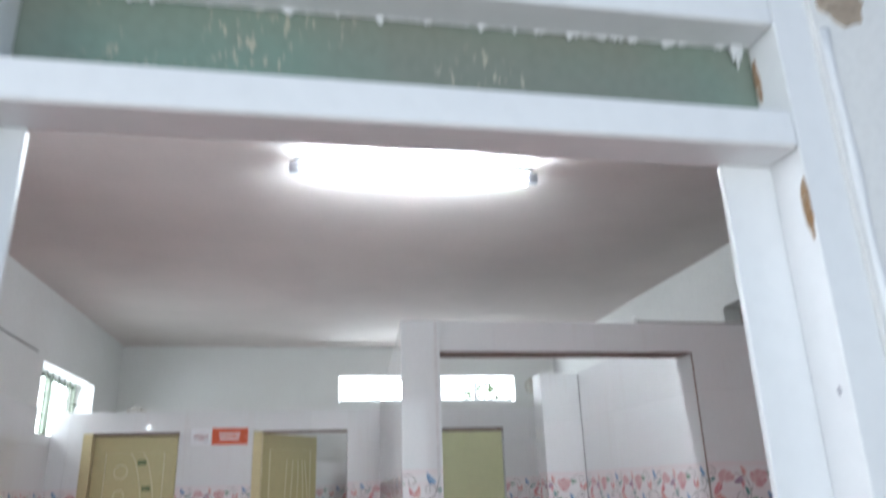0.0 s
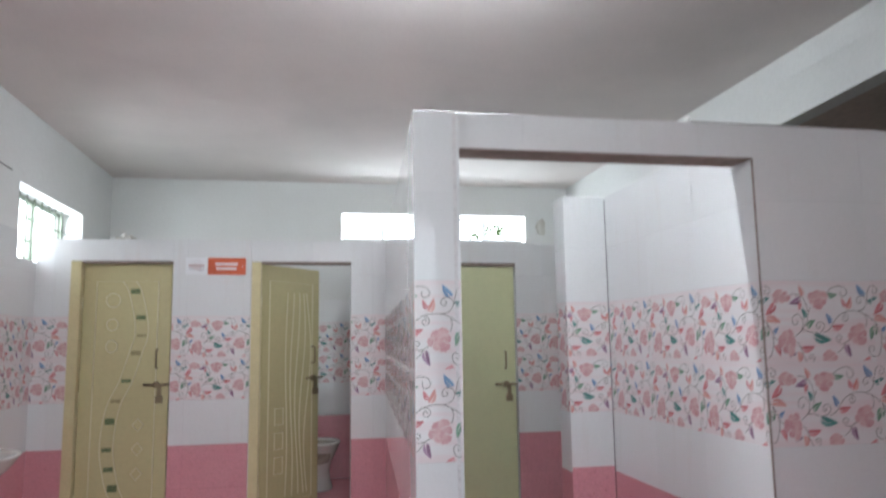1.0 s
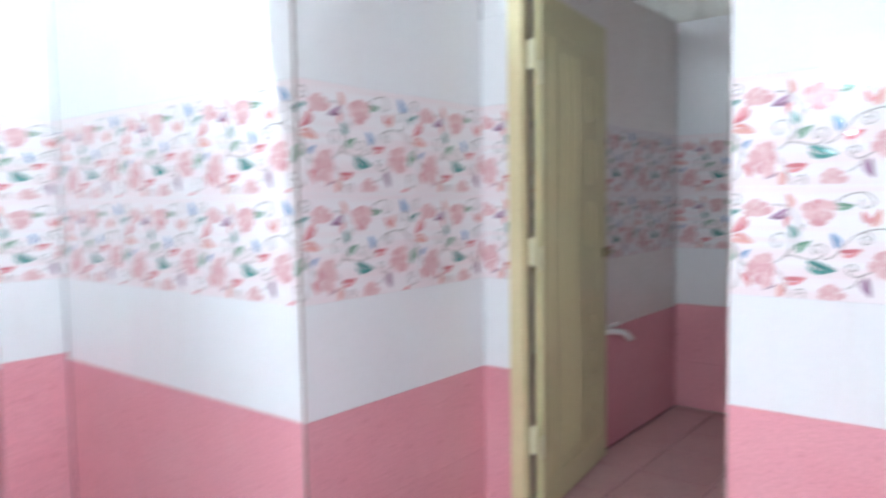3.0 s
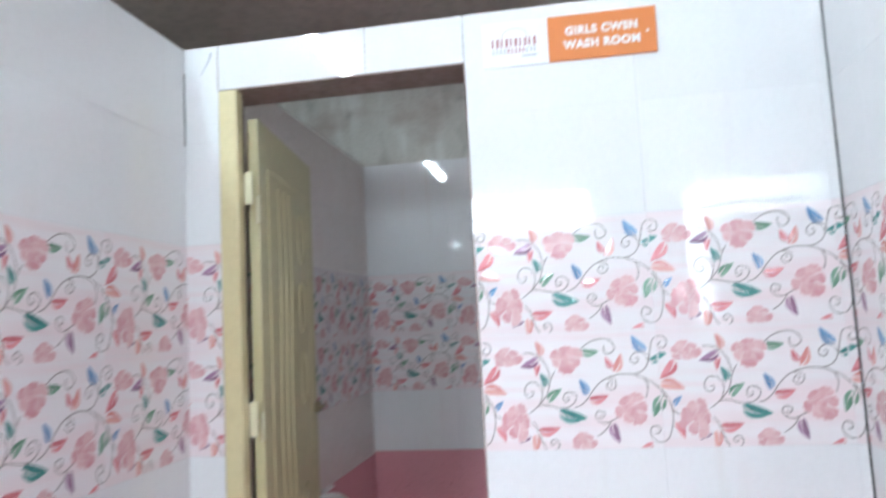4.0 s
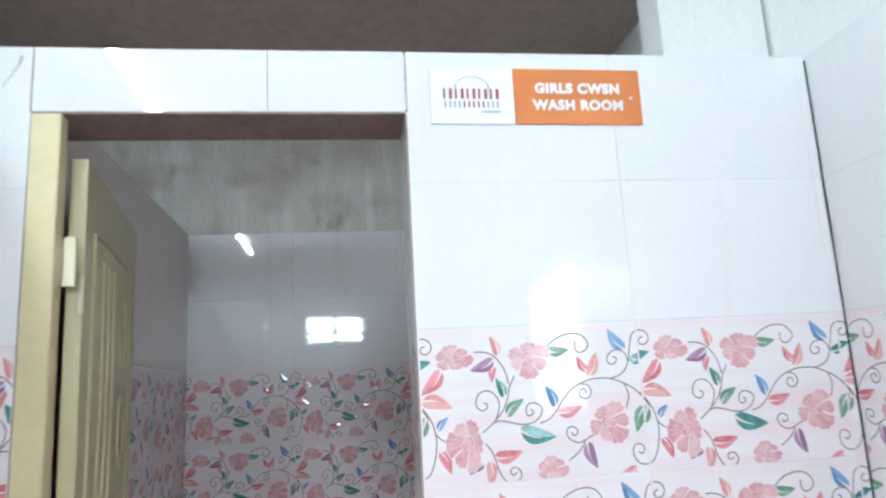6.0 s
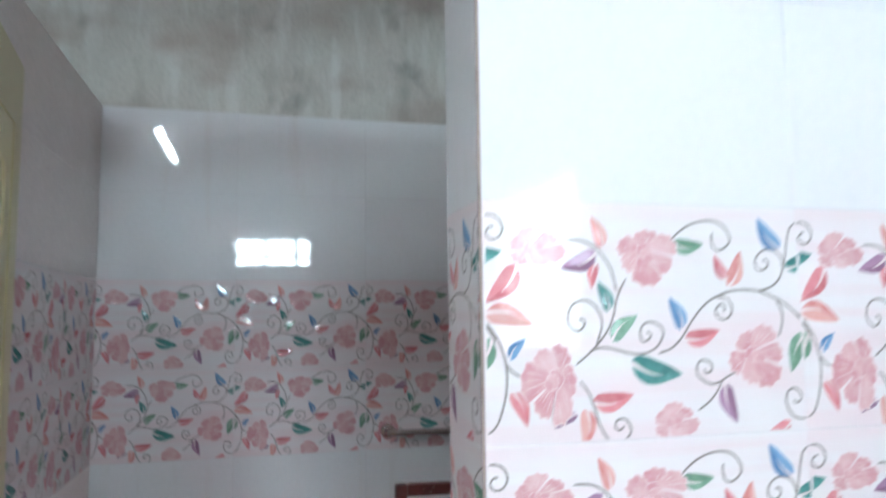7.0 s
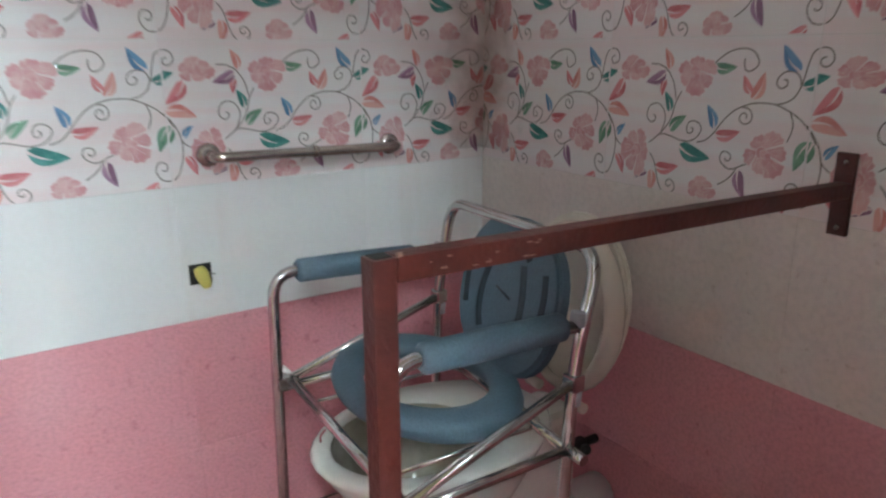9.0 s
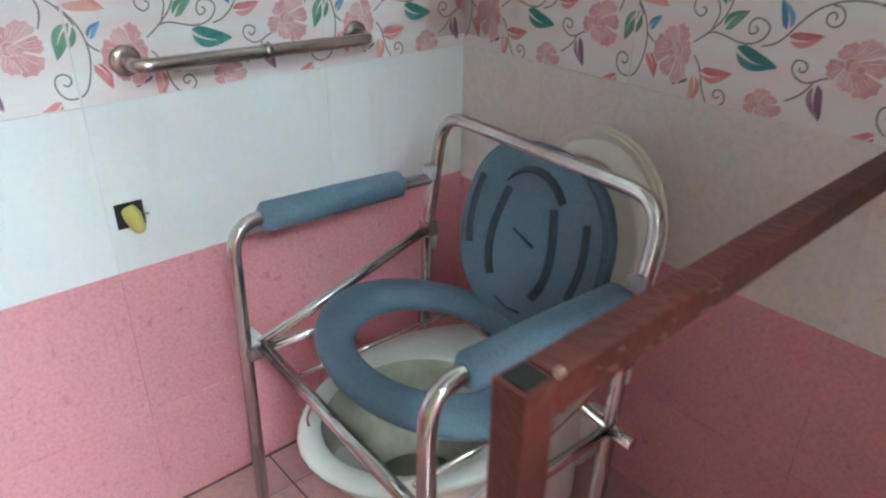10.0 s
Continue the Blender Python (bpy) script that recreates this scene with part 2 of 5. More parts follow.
CERAMIC = mat("white_ceramic", (0.78, 0.77, 0.74), 0.10, grain=0.08, grain_scale=90, blotch=0.35, blotch_scale=9, alt=(0.64, 0.58, 0.50))
OLD_CERAMIC = mat("yellowed_ceramic", (0.73, 0.68, 0.60), 0.22, blotch=0.3, blotch_scale=9, alt=(0.62, 0.54, 0.44))
BOWL_WATER = mat("standing_water", (0.34, 0.33, 0.27), 0.04)
BLUE_FOAM = mat("blue_grey_foam", (0.105, 0.155, 0.205), 0.62, grain=0.40, grain_scale=220, blotch=0.45, blotch_scale=14, bump=0.3, alt=(0.08, 0.115, 0.15))
DARK_SLOT = mat("dark_moulded_slot", (0.028, 0.04, 0.055), 0.7)
RUST_RED = mat("red_oxide_steel", (0.105, 0.021, 0.016), 0.45, grain=0.5, grain_scale=110, blotch=0.8, blotch_scale=16, bump=0.4, alt=(0.040, 0.011, 0.010))
SCRATCH = mat("bare_scratched_metal", (0.30, 0.20, 0.165), 0.5)
YELLOW = mat("yellow_plastic", (0.56, 0.49, 0.13), 0.5)
BLACK = mat("black_rubber", (0.02, 0.018, 0.017), 0.6)
ORANGE_SIGN = mat("orange_sign_print", (0.64, 0.205, 0.055), 0.30, blotch=0.1, blotch_scale=10)
RED_SIGN = mat("red_orange_sign_print", (0.68, 0.12, 0.045), 0.30, blotch=0.1, blotch_scale=10)
SIGN_WHITE = mat("white_sign_acrylic", (0.84, 0.84, 0.86), 0.25)
MARK_RED = mat("dark_red_print", (0.36, 0.10, 0.11), 0.5)
MARK_GREY = mat("grey_print", (0.38, 0.38, 0.42), 0.5)
MARK_PALE = mat("pale_sun_print", (0.62, 0.56, 0.56), 0.5)
TUBE = mat("lit_fluorescent_tube", (0.86, 0.95, 1.0), 0.5, emit=180.0)
PVC = mat("white_plastic_pipe", (0.74, 0.74, 0.72), 0.4)
CABLE = mat("grey_cable", (0.25, 0.24, 0.23), 0.6)
GREEN_STEEL = mat("grey_green_steel_paint", (0.19, 0.22, 0.17), 0.5, grain=0.2)
GROUND = mat("dusty_ground", (0.36, 0.30, 0.24), 0.95, grain=0.4, grain_scale=8, blotch=0.5, blotch_scale=0.6, bump=0.4)
OUTSIDE_LEAF = mat("far_foliage", (0.07, 0.13, 0.035), 0.7, grain=0.4, grain_scale=20)


# ---- building helpers ----
def finish(name, bm, material, parent=None, label=""):
    bm.normal_update()
    me = bpy.data.meshes.new(name)
    bm.to_mesh(me)
    bm.free()
    for m in material if isinstance(material, (list, tuple)) else [material]:
        me.materials.append(m)
    ob = new(name, me)
    if parent:
        ob.parent = parent
    if label:
        ob["label"] = label
    return ob


def part(name, bm, material, parent, label=""):
    """One mesh object under a thing or a part."""
    return finish(name, bm, material, parent, label)


def thing(name, label, category, group="", kind=""):
    return tagged(new(name), label, category, group, kind)


def add_box(bm, lo, hi, m=None, index=0):
    r = bmesh.ops.create_cube(bm, size=1.0)
    c = [(a + b) / 2 for a, b in zip(lo, hi)]
    s = [abs(b - a) for a, b in zip(lo, hi)]
    for v in r["verts"]:
        v.co = Vector([v.co[i] * s[i] + c[i] for i in range(3)])
    if m is not None:
        bmesh.ops.transform(bm, matrix=m, verts=r["verts"])
    fs = {f for v in r["verts"] for f in v.link_faces}
    for f in fs:
        f.material_index = index
    return r["verts"]


def box(lo, hi, bevel=0.0, m=None, segments=2):
    bm = bmesh.new()
    add_box(bm, lo, hi)
    if bevel:
        bmesh.ops.bevel(bm, geom=list(bm.edges), offset=bevel, segments=segments, affect="EDGES", profile=0.7)
    if m is not None:
        bmesh.ops.transform(bm, matrix=m, verts=bm.verts)
    return bm


def smooth_path(points, steps=8, closed=False):
    """Points along a smooth curve through the given ones."""
    p = [Vector(q) for q in points]
    n = len(p)
    out = []
    for i in range(n if closed else n - 1):
        a, b, c, d = (p[(i - 1) % n], p[i], p[(i + 1) % n], p[(i + 2) % n]) if closed else (p[max(i - 1, 0)], p[i], p[i + 1], p[min(i + 2, n - 1)])
        for k in range(steps):
            t = k / steps
            out.append(0.5 * ((2 * b) + (c - a) * t + (2 * a - 5 * b + 4 * c - d) * t * t + (3 * b - a - 3 * c + d) * t ** 3))
    if not closed:
        out.append(p[-1])
    return out


def rounded(points, radius, steps=5):
    """A path of straight runs with rounded bends."""
    p = [Vector(q) for q in points]
    out = [p[0]]
    for a, b, c in zip(p, p[1:], p[2:]):
        r = min(radius, (a - b).length * 0.49, (c - b).length * 0.49)
        s, e = b + (a - b).normalized() * r, b + (c - b).normalized() * r
        for k in range(steps + 1):
            t = k / steps
            out.append(s.lerp(b, t).lerp(b.lerp(e, t), t))
    return out + [p[-1]]


def tube(points, radius, sides=12, closed=False, bm=None, flat=1.0):
    """A round bar along a path; radius may vary point by point."""
    bm = bm or bmesh.new()
    p = [Vector(q) for q in points]
    n = len(p)
    rings = []
    side = None
    for i in range(n):
        a, b = (p[i - 1], p[(i + 1) % n]) if closed else (p[max(i - 1, 0)], p[min(i + 1, n - 1)])
        d = (b - a).normalized()
        if side is None:
            side = d.orthogonal().normalized()
        side = (side - d * side.dot(d)).normalized()
        up = d.cross(side)
        r = radius[i] if isinstance(radius, (list, tuple)) else radius
        rings.append([bm.verts.new(p[i] + side * math.cos(2 * math.pi * k / sides) * r + up * math.sin(2 * math.pi * k / sides) * r * flat) for k in range(sides)])
    for i in range(n if closed else n - 1):
        a, b = rings[i], rings[(i + 1) % n]
        for k in range(sides):
            f = bm.faces.new((a[k], a[(k + 1) % sides], b[(k + 1) % sides], b[k]))
            f.smooth = True
    if not closed:
        bm.faces.new(rings[0][::-1])
        bm.faces.new(rings[-1])
    return bm


def lathe(profile, sides=32, squash=(1, 1), centre=(0, 0, 0), shift=None):
    """A body of turning; shift(z) moves a ring along y."""
    bm = bmesh.new()
    rings = []
    for r, z in profile:
        dy = shift(z) if shift else 0.0
        rings.append([bm.verts.new((centre[0] + r * squash[0] * math.cos(2 * math.pi * k / sides), centre[1] + dy + r * squash[1] * math.sin(2 * math.pi * k / sides), centre[2] + z)) for k in range(sides)])
    for a, b in zip(rings, rings[1:]):
        for k in range(sides):
            bm.faces.new((a[k], a[(k + 1) % sides], b[(k + 1) % sides], b[k])).smooth = True
    bm.faces.new(rings[0][::-1])
    bm.faces.new(rings[-1])
    return bm


def outline_plate(points, depth, m=None, bevel=0.0):
    """A plate with the given outline (x, z), front at y = 0, thickness along +y."""
    bm = bmesh.new()
    f = bm.faces.new([bm.verts.new((x, 0, z)) for x, z in points])
    r = bmesh.ops.extrude_face_region(bm, geom=[f])
    for v in r["geom"]:
        if isinstance(v, bmesh.types.BMVert):
            v.co.y += depth
    bmesh.ops.recalc_face_normals(bm, faces=bm.faces)
    if bevel:
        es = [e for e in bm.edges if abs(e.verts[0].co.y - e.verts[1].co.y) < 1e-6]
        bmesh.ops.bevel(bm, geom=es, offset=bevel, segments=2, affect="EDGES")
    if m is not None:
        bmesh.ops.transform(bm, matrix=m, verts=bm.verts)
    return bm


# ---- wall tiles: 450 x 300 mm, laid in courses ----
TILE_W, TILE_H, DEEP = 0.45, 0.30, 0.008
COURSES = [(0.0, 0.12, "pink"), (0.12, 0.42, "pink"), (0.42, 0.72, "pink"), (0.72, 1.035, "white"), (1.035, 1.335, "flower"),
           (1.335, 1.635, "flower"), (1.635, 1.935, "white"), (1.935, 2.225, "white")]
PRINT_KINDS = list(LEAF)
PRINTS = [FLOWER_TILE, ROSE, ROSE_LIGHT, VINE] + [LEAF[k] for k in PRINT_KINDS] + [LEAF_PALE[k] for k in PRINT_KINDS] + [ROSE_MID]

# leaves: stalk end and tip, across and down from the top left corner of the tile
SPRIGS = {
    "red": [(0.041, 0.082, 0.004, 0.131), (0.032, 0.237, 0.055, 0.277), (0.149, 0.080, 0.140, 0.111), (0.139, 0.251, 0.195, 0.248), (0.339, 0.098, 0.317, 0.068), (0.272, 0.175, 0.323, 0.169), (0.423, 0.288, 0.384, 0.308)],
    "orange": [(0.001, 0.142, 0.063, 0.152), (0.157, 0.059, 0.145, 0.018), (0.128, 0.260, 0.129, 0.308), (0.339, 0.107, 0.362, 0.062)],
    "blue": [(0.031, 0.197, 0.050, 0.171), (0.422, 0.057, 0.385, 0.017), (0.267, 0.164, 0.252, 0.121)],
    "purple": [(0.148, 0.065, 0.101, 0.089), (0.117, 0.266, 0.086, 0.280), (0.328, 0.236, 0.340, 0.288)],
    "green": [(0.168, 0.177, 0.202, 0.143), (0.258, 0.052, 0.304, 0.056), (0.457, 0.172, 0.427, 0.222)],
    "teal": [(0.164, 0.140, 0.152, 0.101), (0.194, 0.203, 0.264, 0.226), (0.430, 0.083, 0.472, 0.062)],
}
# roses: centre, half width, half height, lean in degrees
ROSES = [(0.069, 0.060, 0.038, 0.025, -14), (0.221, 0.070, 0.042, 0.036, 60), (0.082, 0.228, 0.036, 0.049, 150), (0.379, 0.202, 0.042, 0.040, 20), (0.253, 0.280, 0.032, 0.022, -12)]
# stems and their curled ends
STEMS_A = [
    ((0.109, 0.050), (0.131, 0.051), (0.152, 0.062), (0.169, 0.087), (0.176, 0.116)),
    ((0.189, 0.099), (0.177, 0.121), (0.170, 0.147), (0.159, 0.168), (0.138, 0.190), (0.117, 0.206)),
    ((0.146, 0.181), (0.154, 0.159), (0.152, 0.143), (0.142, 0.130), (0.128, 0.126), (0.114, 0.132), (0.108, 0.147), (0.111, 0.158), (0.121, 0.164), (0.129, 0.159), (0.130, 0.152), (0.123, 0.149)),
    ((0.137, 0.189), (0.154, 0.185), (0.175, 0.189), (0.195, 0.194), (0.216, 0.193), (0.232, 0.184), (0.240, 0.169), (0.235, 0.159), (0.222, 0.154), (0.211, 0.158), (0.207, 0.168), (0.210, 0.178), (0.218, 0.177), (0.222, 0.171), (0.216, 0.166)),
]
STEMS_B = [
    ((0.232, 0.194), (0.251, 0.188), (0.267, 0.174), (0.281, 0.155), (0.296, 0.138), (0.312, 0.126), (0.337, 0.116), (0.361, 0.113), (0.386, 0.115), (0.410, 0.124), (0.434, 0.138), (0.452, 0.157), (0.464, 0.176)),
    ((0.320, 0.122), (0.336, 0.125), (0.343, 0.137), (0.339, 0.148), (0.329, 0.152), (0.320, 0.147), (0.319, 0.138), (0.326, 0.132), (0.332, 0.136), (0.331, 0.142)),
    ((0.383, 0.115), (0.403, 0.110), (0.418, 0.099), (0.427, 0.080), (0.431, 0.062), (0.435, 0.043), (0.441, 0.027), (0.455, 0.020), (0.469, 0.024), (0.475, 0.037), (0.469, 0.048), (0.459, 0.050), (0.453, 0.043), (0.457, 0.036), (0.463, 0.035)),
    ((0.426, 0.082), (0.422, 0.067), (0.410, 0.059), (0.395, 0.060), (0.384, 0.070), (0.383, 0.081), (0.391, 0.087), (0.401, 0.082), (0.401, 0.074), (0.394, 0.072)),
]
STEMS_C = [
    ((0.413, 0.126), (0.420, 0.144), (0.419, 0.159), (0.413, 0.176)),
    ((0.249, 0.056), (0.266, 0.039), (0.288, 0.026), (0.313, 0.021), (0.333, 0.026), (0.344, 0.040), (0.343, 0.051), (0.330, 0.060), (0.320, 0.057), (0.317, 0.046), (0.318, 0.037)),
    ((0.347, 0.221), (0.334, 0.225), (0.319, 0.233), (0.305, 0.235), (0.291, 0.227), (0.286, 0.217), (0.290, 0.206), (0.300, 0.205), (0.308, 0.210), (0.307, 0.219), (0.299, 0.221), (0.297, 0.215)),
    ((0.322, 0.233), (0.314, 0.246), (0.302, 0.258), (0.286, 0.268)),
]
STEMS_D = [
    ((0.122, 0.226), (0.133, 0.240), (0.140, 0.258), (0.146, 0.278), (0.156, 0.296), (0.168, 0.302), (0.181, 0.299), (0.189, 0.291), (0.187, 0.280), (0.179, 0.274), (0.170, 0.276), (0.168, 0.284), (0.174, 0.288), (0.180, 0.283)),
    ((-0.006, 0.145), (0.005, 0.157), (0.016, 0.173), (0.023, 0.190), (0.027, 0.212), (0.026, 0.234), (0.021, 0.256), (0.013, 0.275), (0.001, 0.284), (-0.016, 0.284), (-0.027, 0.274), (-0.031, 0.260), (-0.027, 0.248), (-0.017, 0.245), (-0.008, 0.251), (-0.008, 0.260), (-0.014, 0.264), (-0.020, 0.260)),
    ((0.024, 0.199), (0.032, 0.210), (0.045, 0.219)),
]


def ribbon(bm, points, width, height, index, ridge=0.0):
    """A printed line; ridge lifts its middle."""
    p = [Vector((x, -y)) for x, y in points]
    row = []
    for i, q in enumerate(p):
        d = p[min(i + 1, len(p) - 1)] - p[max(i - 1, 0)]
        half = width / 2 * (0.55 if i in (0, len(p) - 1) else 1.0)
        nrm = Vector((-d.y, d.x)).normalized() * half
        row.append([bm.verts.new((q.x + nrm.x * k, -height - (ridge if k == 0 else 0.0), q.y + nrm.y * k)) for k in ((-1, 0, 1) if ridge else (-1, 1))])
    for a, b in zip(row, row[1:]):
        for k in range(len(a) - 1):
            bm.faces.new((a[k], b[k], b[k + 1], a[k + 1])).material_index = index


def print_leaf(bm, tail, tip, index):
    """A raised two-toned leaf with a pale slit that runs in from its stalk."""
    ax = tip - tail
    length = ax.length
    ax /= length
    side = Vector((-ax.y, ax.x))
    bend = -1.0 if (tail.x * 97 + tail.y * 53) % 1.0 < 0.5 else 1.0
    rows = []
    for k in range(9):
        s = k / 8
        w = length * 0.225 * math.sin(math.pi * min(1.0, (s + 0.05) / 1.05) ** 0.72) ** 0.85 if 0 < k < 8 else length * (0.05 if k == 0 else 0.0)
        c = tail + ax * s * length + side * bend * length * 0.07 * math.sin(math.pi * s * 1.3)
        rows.append((c + side * w, c, c - side * w))
    def at(q, h):
        return bm.verts.new((q.x, -h, q.y))
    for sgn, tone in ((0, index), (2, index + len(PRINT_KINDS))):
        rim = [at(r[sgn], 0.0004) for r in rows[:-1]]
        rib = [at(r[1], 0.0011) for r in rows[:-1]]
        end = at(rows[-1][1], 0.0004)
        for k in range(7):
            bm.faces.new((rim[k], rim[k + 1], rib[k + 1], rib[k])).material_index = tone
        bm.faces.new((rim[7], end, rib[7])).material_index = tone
    slit = []
    for k in range(0, 6):
        c, w = rows[k][1] + side * bend * length * 0.03, length * 0.042 * (1 - k / 5.3)
        slit.append((at(c - side * w, 0.0013), at(c + side * w, 0.0013)))
    for (a0, a1), (b0, b1) in zip(slit, slit[1:]):
        bm.faces.new((a0, b0, b1, a1)).material_index = 2


def print_rose(bm, x, y, a, b, lean, rnd):
    """An open rose: fanned petals with scalloped rims, pale gaps and pale veins."""
    first = radians(lean)
    hx, hy = x - 0.34 * a * math.cos(first), y - 0.34 * b * math.sin(first)
    def spot(r, ang, h):
        # r = 1 lies on the flower's outline
        return bm.verts.new((x + a * r * math.cos(ang), -h, -(y + b * r * math.sin(ang))))
    h = 0.0004
    spans = [(0.0, 1.28, 1.08), (1.2, 1.0, 0.94), (2.12, 0.95, 1.10), (3.05, 1.2, 0.98), (4.2, 1.05, 1.12), (5.2, 1.05, 0.90)]
    for turn_no, (start, wide, reach) in enumerate(spans):
        a0 = first + start + 0.12 * (rnd.random() - 0.5)
        for inset, index in ((0.0, 2), (0.034, 16 if turn_no in (1, 4) else 1)):
            rim = []
            n = 11
            for k in range(n):
                s = k / (n - 1)
                r = reach * (1 - inset) * (0.84 + 0.16 * math.sin(math.pi * s) ** 0.55) * (1 + 0.05 * math.cos(s * 21 + start * 3))
                rim.append(spot(r, a0 + inset + (wide - 2 * inset) * s, h + 0.0005))
            root = [bm.verts.new((hx + a * 0.10 * math.cos(a0 + wide * q), -h, -(hy + b * 0.10 * math.sin(a0 + wide * q)))) for q in (0.85, 0.15)]
            bm.faces.new(rim + root).material_index = index
            h += 0.00006
        for k in range(5):
            ang = a0 + wide * (0.12 + 0.19 * k)
            ex, ey = x + 0.9 * reach * a * math.cos(ang), y + 0.9 * reach * b * math.sin(ang)
            p0, p1 = 0.35 + 0.2 * rnd.random(), 0.75 + 0.2 * rnd.random()
            run = [(hx + (ex - hx) * q, hy + (ey - hy) * q) for q in (p0, (p0 + p1) / 2, p1)]
            ribbon(bm, run, 0.0011 if k % 2 else 0.0006, h + 0.0006, 2)
    # the folded heart
    for k in range(3):
        ang = first + 2.1 * k + 0.4
        cx, cy = hx + (0.10 + 0.16 * k) * a * math.cos(first), hy + (0.10 + 0.16 * k) * b * math.sin(first)
        for grow, index in ((1.0, 2), (0.90, 16 if k == 1 else 1)):
            vs = []
            for j in range(10):
                w = 2 * math.pi * j / 10
                vs.append(bm.verts.new((cx + (0.30 - 0.06 * k) * a * grow * math.cos(w) * (1 + 0.14 * math.cos(3 * w + k)), -h - 0.0008, -(cy + (0.28 - 0.06 * k) * b * grow * math.sin(w)))))
            bm.faces.new(vs).material_index = index
            h += 0.00006


def print_motif(bm):
    """The raised print of one flowered tile, x across from its left edge and z down from its top."""
    def repeated(draw, points):
        for dx in (-TILE_W, 0.0, TILE_W):
            moved = [(x + dx, y) for x, y in points]
            if any(-0.03 < x < TILE_W + 0.03 for x, _ in moved):
                draw(moved)
    for points in STEMS_A + STEMS_B + STEMS_C + STEMS_D:
        run = [(q.x, q.y) for q in smooth_path([(x, y, 0) for x, y in points], 4)]
        repeated(lambda p: ribbon(bm, p, 0.0027, 0.0002, 3, 0.0006), run)
    for kind, leaves in SPRIGS.items():
        for x0, y0, x1, y1 in leaves:
            repeated(lambda p: print_leaf(bm, Vector((p[0][0], -p[0][1])), Vector((p[1][0], -p[1][1])), 4 + PRINT_KINDS.index(kind)), [(x0, y0), (x1, y1)])
    rnd = random.Random(4)
    for x, y, a, b, lean in ROSES:
        print_rose(bm, x, y, a, b, lean, rnd)


motif_mesh = bpy.data.meshes.new("motif")
motif_bm = bmesh.new()
print_motif(motif_bm)
bmesh.ops.recalc_face_normals(motif_bm, faces=motif_bm.faces)
for face in motif_bm.faces:
    face.normal_update()
    if face.normal.y > 0:
        face.normal_flip()
motif_bm.to_mesh(motif_mesh)
motif_bm.free()
TILE_CACHE = {}


def slab(bm, w, h, depth, gap=0.0002, edge=0.0004):
    """A tile with eased edges: front at y = 0, from its top left corner."""
    xs, zs = (gap, w - gap), (-h + gap, -gap)
    rings = []
    for inset, y in ((edge, 0.0), (0.0, edge), (0.0, depth)):
        rings.append([bm.verts.new((x, y, z)) for x, z in ((xs[0] + inset, zs[0] + inset), (xs[1] - inset, zs[0] + inset), (xs[1] - inset, zs[1] - inset), (xs[0] + inset, zs[1] - inset))])
    bm.faces.new(rings[0])
    for a, b in zip(rings, rings[1:]):
        for k in range(4):
            bm.faces.new((a[k], b[k], b[(k + 1) % 4], a[(k + 1) % 4]))


def tile_mesh(kind, u0, w, v0, h):
    """Shared mesh of a whole or cut tile: u0, v0 say where in the whole tile the piece was cut."""
    key = (kind, round(u0, 3), round(w, 3), round(v0, 3), round(h, 3)) if kind == "flower" else (kind, round(w, 3), round(h, 3))
    if key in TILE_CACHE:
        return TILE_CACHE[key]
    bm = bmesh.new()
    slab(bm, w, h, DEEP)
    if kind == "flower":
        deco = bmesh.new()
        deco.from_mesh(motif_mesh)
        bmesh.ops.translate(deco, vec=(-u0, 0, v0), verts=deco.verts)
        for co, no in (((0.002, 0, 0), (-1, 0, 0)), ((w - 0.002, 0, 0), (1, 0, 0)), ((0, 0, -0.001), (0, 0, 1)), ((0, 0, -h + 0.002), (0, 0, -1))):
            bmesh.ops.bisect_plane(deco, geom=deco.verts[:] + deco.edges[:] + deco.faces[:], plane_co=co, plane_no=no, clear_outer=True)
        tmp = bpy.data.meshes.new("cut")
        deco.to_mesh(tmp)
        deco.free()
        bm.from_mesh(tmp)
    me = bpy.data.meshes.new(kind + "_tile")
    bm.to_mesh(me)
    bm.free()
    # the dusty kind also carries painted-in bounce light
    for m in (PRINTS if kind == "flower" else [{"pink": PINK_TILE, "white": WHITE_TILE, "dusty": DUSTY_BOUNCE_TILE}[kind]]):
        me.materials.append(m)
    TILE_CACHE[key] = me
    return me


def cut_out(rects, hole):
    out = []
    a0, a1, b0, b1 = hole
    for u0, u1, z0, z1 in rects:
        if a1 <= u0 or a0 >= u1 or b1 <= z0 or b0 >= z1:
            out.append((u0, u1, z0, z1))
            continue
        if a0 > u0:
            out.append((u0, a0, z0, z1))
        if a1 < u1:
            out.append((a1, u1, z0, z1))
        m0, m1 = max(u0, a0), min(u1, a1)
        if b0 > z0:
            out.append((m0, m1, z0, b0))
        if b1 < z1:
            out.append((m0, m1, b1, z1))
    return out


TILING = []


def tile_face(parent, start, end, phase=0.0, floor=0.0, top=2.225, holes=(), dado=0.72, plain="white"):
    """Tiles on the face that runs from start to end (x, y), left to right as one looks at it. Laid last."""
    TILING.append((parent, start, end, phase, floor, top, holes, dado, plain))


